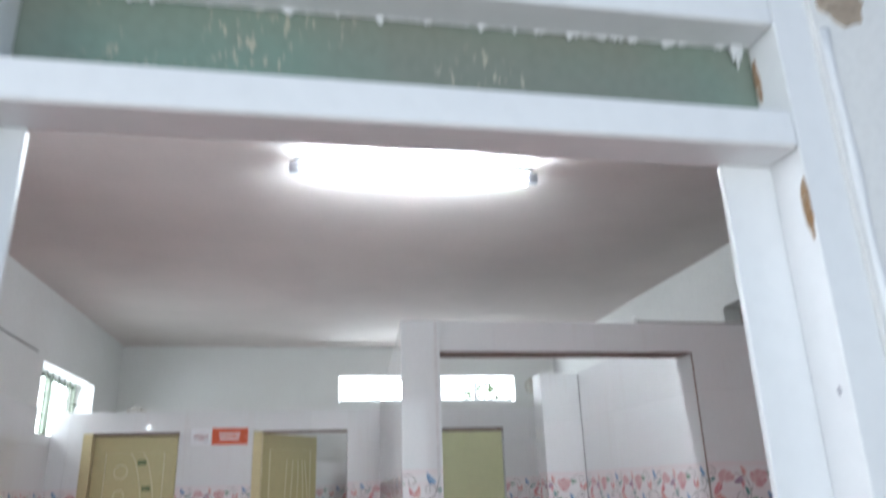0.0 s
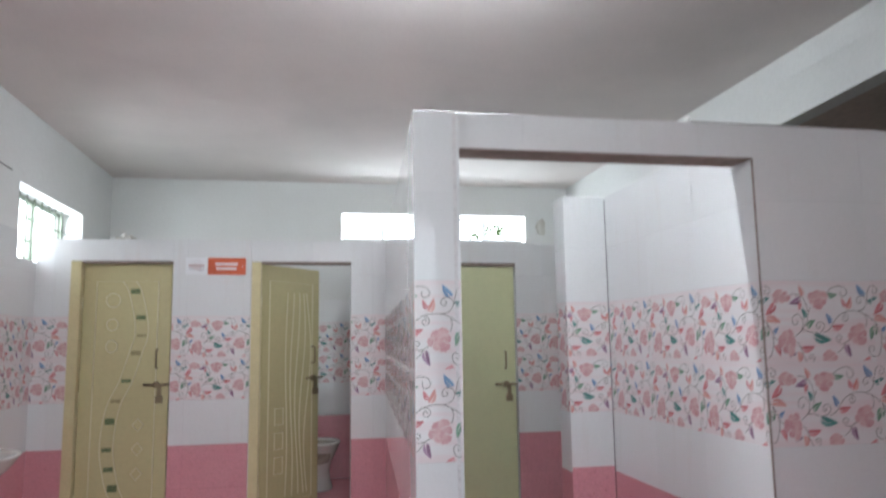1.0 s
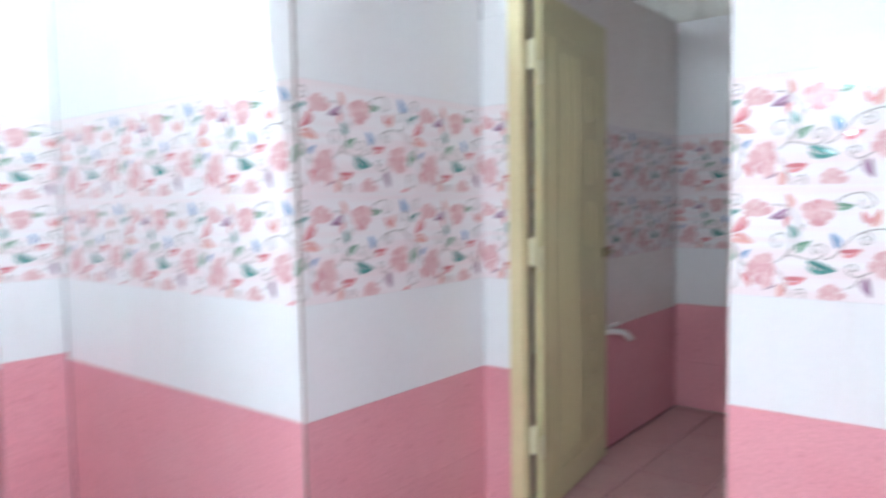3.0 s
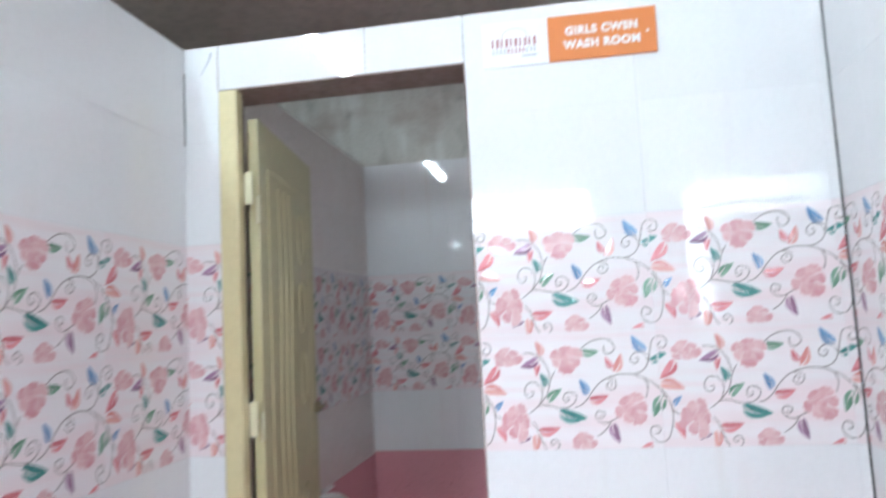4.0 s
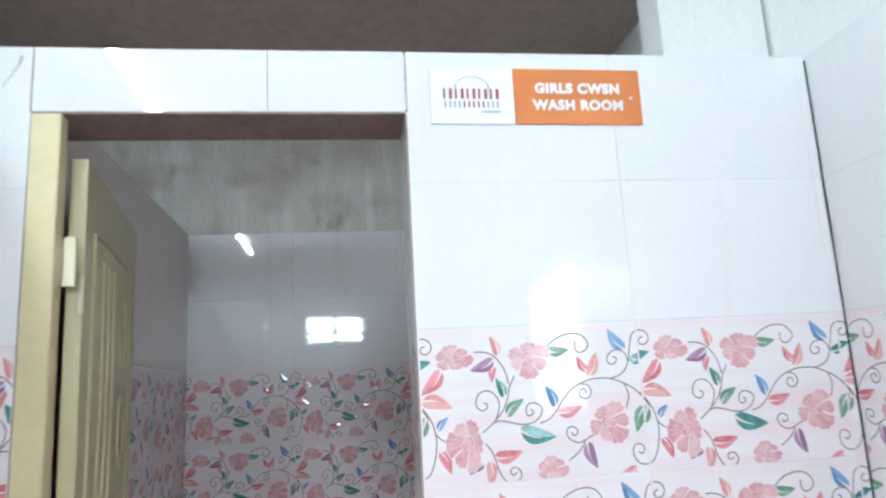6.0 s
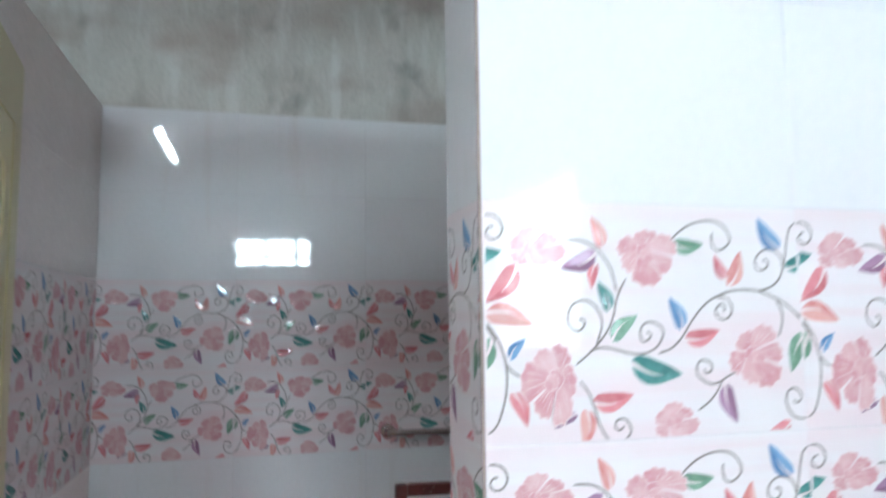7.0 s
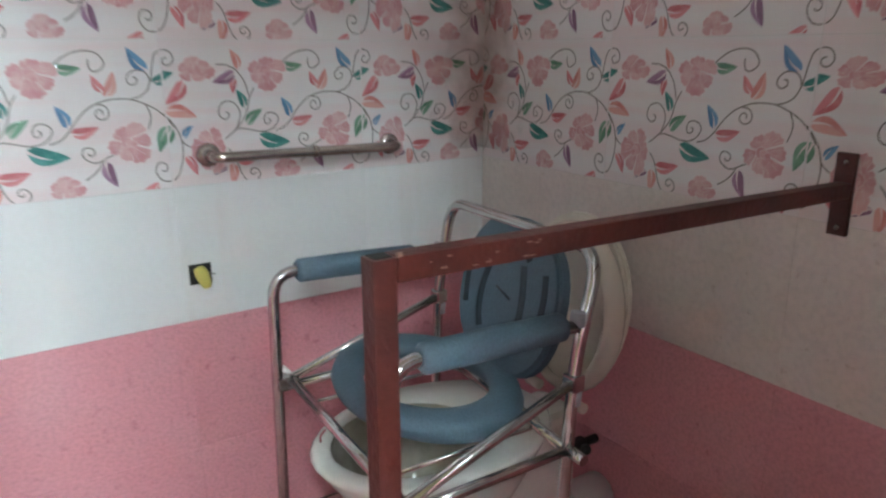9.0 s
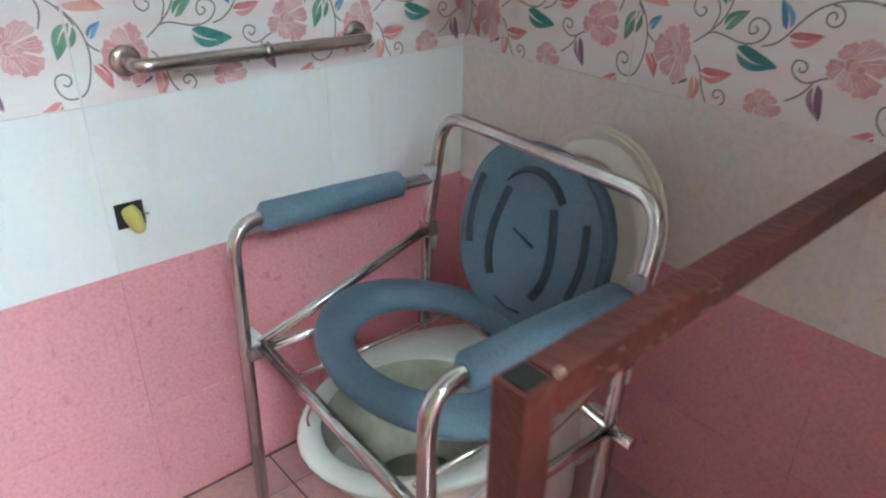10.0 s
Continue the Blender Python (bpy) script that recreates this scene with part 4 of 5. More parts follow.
hook = thing("ceiling_hook", "small dark iron fan hook in the ceiling", "hook")
part("plate", lathe([(0.0, 0), (0.035, 0), (0.035, 0.012), (0.0, 0.012)], 16, centre=(0.63, 3.19, ROOF - 0.012)), MARK_GREY, hook)
part("loop", tube([(0.63 + 0.018 * math.cos(a), 3.19, ROOF - 0.045 + 0.03 * math.sin(a)) for a in [k * math.pi / 8 for k in range(16)]], 0.004, 8, True), CABLE, hook)
cable = thing("cable", "thin grey cable clipped along the upper wall", "cable")
part("run", tube(smooth_path([(LEFT_X - 0.004, 1.5, 2.60), (LEFT_X - 0.004, 3.0, 2.615), (LEFT_X - 0.004, 4.6, 2.60), (LEFT_X - 0.004, 5.8, 2.57)], 6), 0.005, 6), CABLE, cable)
pipe = thing("loose_pipe", "short white plastic pipe lying on the wall top", "pipe")
part("tube", tube([(1.585, 3.275, TOP + 0.012), (1.86, 3.285, TOP + 0.012), (2.4, 3.29, TOP + 0.012)], 0.010, 10), CABLE, pipe)
part("cap", tube([(1.570, 3.272, TOP - 0.0), (1.570, 3.272, TOP + 0.035)], 0.011, 10), PVC, pipe, "white pipe end")
rubble = thing("mortar_lump", "grey lump of dried mortar lying on the stall wall", "rubble")
b = bmesh.new()
bmesh.ops.create_icosphere(b, subdivisions=3, radius=1.0)
for v in b.verts:
    n = v.co.normalized()
    v.co = n * (0.75 + 0.5 * noise.noise(n * 2.2))
    v.co = Vector((v.co.x * 0.085, v.co.y * 0.045, max(v.co.z, -0.2) * 0.05))
bmesh.ops.translate(b, vec=(-1.18, STALL_Y + 0.06, TOP - 0.031), verts=b.verts)
part("lump", b, CONCRETE, rubble)
structure("trim_wall_stain", flake((2.56, BACK_Y - 0.001, 2.62), 0.06, 0.10, 13, 0.002, "y"), CONCRETE, "grey damp stain beside the window", "trim")
structure("trim_header_joint", boxes(((CW_X - 0.0008, 3.1205, 2.09), (CW_X + 0.001, 3.1235, TOP)), ((CW_X - 0.0006, 2.6705, 2.095), (CW_X + 0.001, 2.6722, TOP))), RAW_EDGE, "dark open joints over the toilet door", "trim")
structure("trim_tile_scuff", tube(smooth_path([(CW_X - 0.0002, 3.143, 2.208), (CW_X - 0.0002, 3.147, 2.190), (CW_X - 0.0002, 3.158, 2.170), (CW_X - 0.0002, 3.176, 2.140)], 4), [0.0012, 0.003, 0.0035, 0.003, 0.0028, 0.0024, 0.002, 0.0018, 0.0016, 0.0014, 0.0012, 0.001, 0.0008], 6), MARK_GREY, "grey scuff mark on a white tile", "trim")
structure("trim_lobby_gap", boxes(((CW_X - 0.0022, FRONT_Y - 0.0022, 1.93), (CW_X + 0.001, FRONT_Y + 0.001, 2.15))), DARK_GAP, "dark gap in the tiled corner", "trim")
# dark open joints at wall ends
structure("trim_corner_gap", boxes(((CW_X - 0.003, SOUTH_Y - 0.001, 0.3), (CW_X + 0.001, SOUTH_Y + 0.0035, TOP - 0.01))), DARK_GAP, "dark open joint in the tiled corner", "trim")
structure("trim_jamb_edge", boxes(((1.797, FRONT_Y - 0.001, 0.06), (1.8015, FRONT_Y + 0.006, 2.093))), RAW_EDGE, "brown unfinished tile edge at the opening", "trim")
structure("trim_pier_gap", boxes(((1.7965, 4.616, 0.06), (1.7995, 4.6195, 2.21))), DARK_GAP, "dark joint in the tiled passage corner", "trim")


# ---- signs ----
def lettering(text, height, bold, parent, m, material):
    cu = bpy.data.curves.new("lettering", "FONT")
    cu.body, cu.size, cu.align_x, cu.align_y, cu.extrude, cu.offset, cu.space_character = text, height, "CENTER", "CENTER", 0.0006, bold, 1.12
    tmp = new("lettering", cu)
    me = bpy.data.meshes.new_from_object(tmp.evaluated_get(bpy.context.evaluated_depsgraph_get()))
    bpy.data.objects.remove(tmp)
    me.materials.clear()
    me.materials.append(material)
    ob = new("lettering", me)
    ob.parent = parent
    ob.matrix_local = m
    return ob


def sign_board(label, m, white, orange, high, paint, words):
    """White and coloured acrylic sign; x to the right, z up, front towards -y."""
    s = thing("sign", label, "sign", "washroom signs")
    s.matrix_world = m
    part("logo_panel", box((0, -0.004, 0), (white, 0, high), 0.0006), SIGN_WHITE, s, "white panel with a printed emblem")
    part("name_panel", box((white + 0.0005, -0.0045, 0.001), (white + orange, 0, high - 0.001), 0.0006), paint, s, "orange panel with white letters")
    c = white * 0.5
    def mark(a0, a1, z0, z1, material):
        part("emblem_mark", boxes(((c + a0 * white, -0.0052, z0 * high), (c + a1 * white, -0.0038, z1 * high))), material, s)
    for k in range(10):
        lean = 0.012 if k % 2 else 0.0
        mark(-0.35 + k * 0.07, -0.325 + k * 0.07 + lean, 0.44, 0.62, MARK_RED)
    for k in range(12):
        mark(-0.34 + k * 0.057, -0.318 + k * 0.057, 0.29, 0.40, MARK_RED if 4 <= k <= 8 else MARK_GREY)
    mark(0.1, 0.33, 0.20, 0.23, MARK_GREY)
    part("screw", lathe([(0.0, 0.0), (0.004, 0.0), (0.003, 0.002), (0.0, 0.002)], 10), SIGN_WHITE, s).matrix_local = pose(white + orange * 0.92, -0.0046, high * 0.48, 90)
    ring = [(c + 0.2 * white * math.cos(a), -0.0045, high * 0.64 + 0.2 * high * math.sin(a)) for a in [math.pi * k / 10 for k in range(11)]]
    part("emblem_mark", tube(ring, 0.0016, 6), MARK_PALE, s)
    if words:
        for k, line in enumerate(words):
            lettering(line, high * 0.235, 0.0015, s, pose(white + orange * 0.5, -0.0052, high * (0.635 - 0.30 * k), 90), SIGN_WHITE)
    else:
        for z0, n, w in ((0.55, 9, 0.60), (0.28, 8, 0.54)):
            for k in range(n):
                a = white + orange * (0.5 - w / 2 + w * k / n)
                part("text_bar", boxes(((a, -0.0056, z0 * high), (a + orange * w / n * 0.72, -0.004, (z0 + 0.17) * high))), SIGN_WHITE, s)
    return s


sign_board("white and orange plastic sign for the accessible girls' toilet", Matrix.Translation((CW_X - 0.0005, 2.336, 2.0615)) @ Matrix.Rotation(radians(-90), 4, "Z") @ Matrix.Rotation(radians(0.4), 4, "Y"), 0.180, 0.285, 0.128, ORANGE_SIGN, ("GIRLS CWSN", "WASH ROOM"))
sign_board("white and red-orange plastic sign between stall doors", Matrix.Translation((-0.743, STALL_Y - 0.0005, 1.933)), 0.155, 0.27, 0.126, RED_SIGN, ())


# ---- doors ----
def wavy(fn, z0, z1, steps=26):
    return [(fn((z - z0) / (z1 - z0)), -0.001, z) for z in [z0 + (z1 - z0) * k / steps for k in range(steps + 1)]]


def ring_path(x, z, rx, rz, n=20):
    return [(x + rx * math.cos(2 * math.pi * k / n), -0.001, z + rz * math.sin(2 * math.pi * k / n)) for k in range(n)]


def door_leaf(label, w, h, style, paint, m, latch=True):
    d = thing("door", label, "door", "washroom doors")
    d.matrix_world = m
    part("panel", box((0, 0, 0), (w, 0.032, h), 0.003), paint, d)
    lines = []
    if style == "ribbons":
        lines.append(([(0.09, -0.001, 0.18), (0.09, -0.001, h - 0.13), (w - 0.09, -0.001, h - 0.13), (w - 0.09, -0.001, 0.18)], True))
        spine = [(0.31, 0.13), (0.351, 0.20), (0.396, 0.39), (0.404, 0.52), (0.369, 0.645), (0.312, 0.84), (0.247, 0.98), (0.213, 1.12), (0.199, 1.315), (0.217, 1.45), (0.247, 1.58), (0.30, 1.70)]
        for off in (-0.045, 0.045):
            lines.append(([tuple(q) for q in smooth_path([(x + off, -0.001, h - z) for x, z in spine], 4)], False))
        for z in (0.266, 0.44, 0.595):
            lines.append((ring_path(0.205, h - z, 0.048 if z < 0.3 else 0.038, 0.050 if z < 0.3 else 0.042), True))
        for z in (1.15, 1.315, 1.487):
            lines.append(([(0.403, -0.001, h - z - 0.045), (0.440, -0.001, h - z), (0.403, -0.001, h - z + 0.045), (0.366, -0.001, h - z)], True))
        for k, (x, z) in enumerate(spine[1:11]):
            tall = (0.018, 0.015, 0.010, 0.016, 0.012, 0.012, 0.022, 0.014, 0.016, 0.024)[k]
            part("inlay", box((x - 0.032, -0.003, h - z - tall), (x + 0.032, 0.002, h - z + tall), 0.003), DULL_FOIL if k in (2, 3, 5) else DARK_FOIL, d, "worn green foil inlay")
    elif style == "waves":
        lines.append(([(0.08, -0.001, 0.12), (0.08, -0.001, h - 0.12), (w - 0.08, -0.001, h - 0.12), (w - 0.08, -0.001, 0.12)], True))
        for k in range(5):
            lines.append((wavy(lambda s, o=k: w * 0.42 + o * 0.06 + 0.03 * math.sin(2 * math.pi * (s * 1.1 + 0.12 * o)) * (0.4 + 0.2 * o), 0.16, h - 0.2), False))
        for z in (0.34, 0.52, 0.70):
            lines.append(([(0.15, -0.001, z), (0.24, -0.001, z), (0.24, -0.001, z + 0.12), (0.15, -0.001, z + 0.12)], True))
    elif style == "ovals":
        lines.append(([(0.09, -0.001, 0.12), (0.09, -0.001, h - 0.14), (w - 0.09, -0.001, h - 0.14), (w - 0.09, -0.001, 0.12)], True))
        for x in (0.20, 0.27, 0.34):
            lines.append((wavy(lambda s, o=x: o + 0.015 * math.sin(2 * math.pi * s * 1.5), 0.16, h - 0.18), False))
        for z in (1.02, 1.27, 1.52):
            lines.append((ring_path(w - 0.20, z, 0.045, 0.09), True))
        for z in (0.30, 0.45, 0.60):
            lines.append((ring_path(w - 0.20, z, 0.05, 0.05), True))
    for pts, closed in lines:
        part("moulding", tube(pts, 0.0045, 6, closed), CREAM_LINE if paint is CREAM_DOOR and style != "ovals" else paint, d)
    if latch:
        bolt = part("latch", tube([(w - 0.17, -0.02, 1.03), (w + 0.02, -0.02, 1.03)], 0.009, 10), BRASS, d, "dark sliding bolt")
        part("bolt_staple", box((w - 0.10, -0.030, 1.008), (w - 0.065, -0.001, 1.052), 0.004), BRASS, bolt)
        part("hasp", box((w - 0.075, -0.026, 0.925), (w - 0.045, -0.012, 1.025), 0.005), BRASS, bolt)
        part("padlock", box((w - 0.085, -0.034, 0.90), (w - 0.035, -0.008, 0.95), 0.008), BRASS, bolt)
        part("handle", tube(rounded([(w - 0.085, 0.0, 1.15), (w - 0.085, -0.035, 1.15), (w - 0.085, -0.035, 1.28), (w - 0.085, 0.0, 1.28)], 0.02), 0.007, 10), BRASS, d, "dark pull handle")
    for z in (0.25, h * 0.5, h - 0.28):
        part("hinge", tube([(-0.005, 0.002, z - 0.040), (-0.005, 0.002, z + 0.040)], 0.0055, 10), CREAM_LINE, d, "pale painted butt hinge")
    return d


def door_post(name, lo, hi):
    return structure(name, box(lo, hi, 0.004), CREAM_FRAME, "cream-painted door frame post", "door frame")


door_leaf("closed cream door with wavy embossed ribbons and dark inlays", D1[1] - D1[0] - 0.09, 1.90, "ribbons", CREAM_DOOR, Matrix.Translation((D1[0] + 0.075, STALL_Y + 0.05, 0.117)))
door_post("door_2", (D1[0] + 0.001, STALL_Y - 0.006, 0.06), (D1[0] + 0.07, STALL_Y + 0.1, 2.03))
structure("trim_stall_head", boxes(((D1[0] + 0.071, STALL_Y + 0.004, 2.018), (D1[1], STALL_Y + 0.1, 2.0335)), ((D2[0] + 0.071, STALL_Y + 0.004, 2.018), (D2[1], STALL_Y + 0.1, 2.0335)),
                                  ((D3[0], STALL_Y + 0.004, 2.010), (D3[1], STALL_Y + 0.1, 2.0335))), RAW_EDGE, "dark strip filling the gap under the stall door heads", "trim")
ang = math.degrees(math.atan2(0.50, 0.43))
door_leaf("cream stall door with wavy lines, standing open inwards", 0.645, 1.90, "waves", CREAM_DOOR, pose(D2[0] + 0.075, STALL_Y + 0.06, 0.12, 0, 0, ang))
door_post("door_3", (D2[0] + 0.001, STALL_Y - 0.006, 0.06), (D2[0] + 0.07, STALL_Y + 0.1, 2.03))
door_leaf("closed plain pale green door with a dark bolt", D3[1] - D3[0] - 0.012, 1.945, "plain", GREEN_DOOR, Matrix.Translation((D3[0] + 0.004, STALL_Y + 0.03, 0.062)))
structure("trim_green_door_sill", boxes(((D3[0], STALL_Y - 0.01, 0.0505), (D3[1], STALL_Y + 0.1, 0.060))), CREAM_FRAME, "worn yellow sill under the green door", "trim")
toilet_post = door_post("door_4", (CW_X - 0.004, 3.064, 0.0), (CW_X + 0.036, 3.1195, 2.085))
for z in (0.42, 1.08, 1.748):
    part("hinge", box((CW_X + 0.0365, 3.0405, z), (CW_X + 0.0405, 3.0635, z + 0.098), 0.0008), CREAM_LINE, toilet_post, "pale hinge leaf")
# added board: its dark colour paints the shade between post and leaf
structure("trim_door_gap_shade", boxes(((CW_X + 0.0365, 3.088, 0.0), (CW_X + 0.10, 3.109, 2.085))), RAW_EDGE, "added dark board standing for the shade behind the door post", "trim")
structure("trim_jamb_corner", boxes(((CW_X - 0.0012, CW_OPEN[0] - 0.0030, 0.02), (CW_X + 0.0012, CW_OPEN[0] + 0.0012, 2.085))), RAW_EDGE, "brown unfinished tile edge at the door opening", "trim")
ang = math.degrees(math.atan2(0.095, 0.70))
door_leaf("cream embossed door of the accessible toilet, standing wide open", 0.70, 1.835, "ovals", CREAM_DOOR, pose(2.715, 3.040, 0.185, 0, 0, ang), latch=False)
latch = thing("door_latch", "small dark latch on the open toilet door", "latch")
part("plate", box((3.36, 3.112, 1.06), (3.40, 3.134, 1.10), 0.003), BRASS, latch)
part("bolt", tube([(3.34, 3.10, 1.08), (3.42, 3.108, 1.08)], 0.007, 8), BRASS, latch)


# ---- sanitary ware ----
def toilet(label, m, seat_up=True):
    """A floor-standing bowl; faces +y, wall side at y = 0."""
    t = thing("toilet", label, "toilet", "toilets")
    t.matrix_world = m
    # outside, then over the rim into a hollow that lies towards the front
    outside = [(0.115, 0.0), (0.120, 0.02), (0.100, 0.08), (0.090, 0.16), (0.110, 0.25), (0.155, 0.345), (0.180, 0.405), (0.187, 0.421), (0.181, 0.430)]
    inside = [(0.142, 0.430), (0.137, 0.422), (0.139, 0.400), (0.122, 0.330), (0.085, 0.255), (0.045, 0.225)]
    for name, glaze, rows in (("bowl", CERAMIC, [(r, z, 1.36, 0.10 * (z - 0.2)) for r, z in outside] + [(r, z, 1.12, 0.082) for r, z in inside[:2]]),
                              ("bowl_inside", BOWL_INNER_GLAZE, [(r, z, 1.12, 0.082) for r, z in inside[1:]])):
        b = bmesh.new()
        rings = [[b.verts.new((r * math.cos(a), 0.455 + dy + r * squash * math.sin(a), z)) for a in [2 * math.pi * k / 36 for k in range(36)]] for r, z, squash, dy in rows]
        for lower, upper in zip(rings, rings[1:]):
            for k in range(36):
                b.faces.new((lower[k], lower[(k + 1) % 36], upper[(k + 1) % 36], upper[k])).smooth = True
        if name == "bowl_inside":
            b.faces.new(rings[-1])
        part(name, b, glaze, t, "darker blotched glaze inside the bowl" if name == "bowl_inside" else "")
    part("rim_mark", tube(smooth_path([(0.105, 0.665, 0.4312), (0.088, 0.682, 0.4312), (0.070, 0.690, 0.4312)], 4), 0.0022, 6), MARK_RED, t, "red smear on the rim")
    part("outlet_block", box((-0.062, 0.14, 0.0), (0.062, 0.36, 0.40), 0.045, segments=5), CERAMIC, t)
    part("outlet_pipe", tube([(0, 0.0, 0.10), (0, 0.11, 0.10)], 0.05, 16), PVC, t)
    part("water", lathe([(0.0, 0), (0.085, 0.0), (0.0, 0.002)], 24, (0.9, 1.0), (0, 0.537, 0.258)), BOWL_WATER, t)
    if seat_up:
        out = [(0.150 * math.sin(a) * (1 - 0.10 * math.cos(a)), 0.20 - 0.20 * math.cos(a)) for a in [2 * math.pi * k / 30 for k in range(30)]]
        part("lid", outline_plate(out, 0.022, Matrix.Translation((0.01, 0.125, 0.41)) @ Matrix.Rotation(radians(4), 4, "X") @ Matrix.Rotation(radians(180), 4, "Z"), 0.006), LID_PLASTIC, t, "yellowed raised lid")
        LM = Matrix.Translation((0, 0.128, 0.41)) @ Matrix.Rotation(radians(4), 4, "X")
        ring = [LM @ Vector((0.136 * math.sin(a), 0.024, 0.195 - 0.175 * math.cos(a))) for a in [2 * math.pi * k / 30 for k in range(30)]]
        part("seat_ring", tube(ring, 0.024, 10, True, flat=0.5), OLD_CERAMIC, t, "raised toilet seat ring")
        for x in (-0.07, 0.07):
            part("seat_hinge", tube([(x - 0.02, 0.16, 0.41), (x + 0.02, 0.16, 0.41)], 0.012, 8), OLD_CERAMIC, t)
    return t


toilet("white ceramic toilet with raised yellowed lid under the commode chair", Matrix.Translation((3.871, IN_S + 0.002, 0.17)))
toilet("white ceramic toilet inside the open stall", Matrix.Translation((0.24, 8.07, 0.117)) @ Matrix.Rotation(radians(180), 4, "Z"), False)

basin = thing("washbasin", "white ceramic wall-hung washbasin", "washbasin")
b = lathe([(0.0, -0.14), (0.10, -0.13), (0.18, -0.07), (0.23, -0.01), (0.24, 0.0), (0.235, 0.008), (0.20, 0.004), (0.17, -0.03), (0.10, -0.08), (0.0, -0.09)], 32, (0.9, 1.1), (0, 0, 0))
bmesh.ops.translate(b, vec=(-1.532, 4.98, 0.868), verts=b.verts)
part("bowl", b, CERAMIC, basin)
part("back_ledge", box((LEFT_X + 0.001, 4.75, 0.80), (LEFT_X + 0.09, 5.21, 0.885), 0.015), CERAMIC, basin)
part("tap", tube(rounded([(LEFT_X + 0.05, 4.98, 0.885), (LEFT_X + 0.05, 4.98, 0.97), (LEFT_X + 0.15, 4.98, 0.955)], 0.03), 0.010, 10), CHROME, basin, "chrome tap")

# ---- commode chair ----
chair = thing("commode_chair", "folding chrome commode chair with blue foam pads over the toilet", "chair")
chair.location = (-0.022, 0.004, 0.0)
XL, XR, FL = 4.125, 3.63, 0.17
SIDES = ((XL, 2.18, 1.79), (XR, 2.20, 1.845))
for x, yf, yb in SIDES:
    part("side_frame", tube(rounded([(x, yf + 0.012, FL + 0.01), (x, yf, 0.895), (x, yb + 0.005, 0.872)], 0.055, 6), 0.0115, 12), CHROME, chair, "bent chrome front leg and arm")
    pad = [(x, yf - 0.05 - 0.275 * s, 0.891 - 0.012 * s) for s in (0.0, 0.025, 0.5, 0.975, 1.0)]
    part("arm_pad", tube(pad, [0.017, 0.0240, 0.0250, 0.0240, 0.017], 16), BLUE_FOAM, chair, "blue-grey foam arm pad")
    part("side_brace", tube([(x, yf - 0.006, 0.660), (x, yb, 0.772)], 0.0095, 10), CHROME, chair)
    part("side_rail", tube([(x, yf - 0.004, 0.650), (x, yb + 0.01, 0.645)], 0.0095, 10), CHROME, chair)
    for y in (yf + 0.012, yb + 0.03):
        part("rubber_foot", lathe([(0.0, 0.0), (0.018, 0.0), (0.0165, 0.035), (0.0, 0.036)], 14, centre=(x, y, FL)), BLACK, chair)
    for y, z in ((yf - 0.006, 0.660), (yb, 0.772)):
        part("joint_clip", box((x - 0.014, y - 0.014, z - 0.015), (x + 0.014, y + 0.014, z + 0.015), 0.005), CHROME, chair)
    for z in (0.742, 0.885):
        part("post_sleeve", tube([(x, yb - 0.001, z - 0.012), (x, yb - 0.004, z + 0.012)], 0.0132, 10), MARK_GREY, chair, "grey plastic sleeve")
(_, yfl, ybl), (_, yfr, ybr) = SIDES
part("back_frame", tube(rounded([(XL, ybl + 0.03, FL + 0.01), (XL, ybl, 0.80), (XL, ybl - 0.035, 0.988), (XR, ybr - 0.045, 0.995), (XR, ybr, 0.80), (XR, ybr + 0.03, FL + 0.01)], 0.06, 7), 0.0115, 12), CHROME, chair, "bent chrome back frame")
part("cross_bar", tube([(XL + 0.002, yfl - 0.026, 0.662), (XR, yfr - 0.022, 0.660)], 0.0105, 10), CHROME, chair)
part("cross_bar", tube([(XL, ybl + 0.012, 0.650), (XR, ybr + 0.012, 0.650)], 0.0105, 10), CHROME, chair)
part("bar_end", tube([(XL + 0.002, yfl - 0.026, 0.662), (XL + 0.050, yfl - 0.025, 0.664)], 0.0108, 10), PVC, chair, "pale capped end of the folding bar")
part("bar_end", tube([(XR - 0.010, ybr + 0.012, 0.650), (XR - 0.045, ybr + 0.012, 0.648)], 0.0105, 10), CHROME, chair)
part("pan_wire", tube(rounded([(3.72, 2.15, 0.655), (3.72, 1.82, 0.645), (4.02, 1.82, 0.645), (4.02, 2.15, 0.655)], 0.04), 0.004, 8), CHROME, chair)
# padded ring seat
seat_b = bmesh.new()
n, prof = 40, 10
rings = []
for k in range(n):
    a = 2 * math.pi * k / n
    ca, sa = math.cos(a), math.sin(a)
    outer, inner = (0.226 * ca, 0.162 * sa), (0.138 * ca, 0.110 * sa - 0.004)
    ring = []
    for j in range(prof):
        p = 2 * math.pi * j / prof
        f = 0.5 + 0.5 * math.cos(p)
        ring.append(seat_b.verts.new((3.892 + inner[0] + (outer[0] - inner[0]) * f, 1.980 + inner[1] + (outer[1] - inner[1]) * f, 0.704 + 0.022 * math.copysign(abs(math.sin(p)) ** 0.6, math.sin(p)))))
    rings.append(ring)
for k in range(n):
    for j in range(prof):
        f = seat_b.faces.new((rings[k][j], rings[(k + 1) % n][j], rings[(k + 1) % n][(j + 1) % prof], rings[k][(j + 1) % prof]))
        f.smooth = True
bmesh.ops.recalc_face_normals(seat_b, faces=seat_b.faces)
seat = part("seat", seat_b, BLUE_FOAM, chair, "padded blue-grey ring seat")
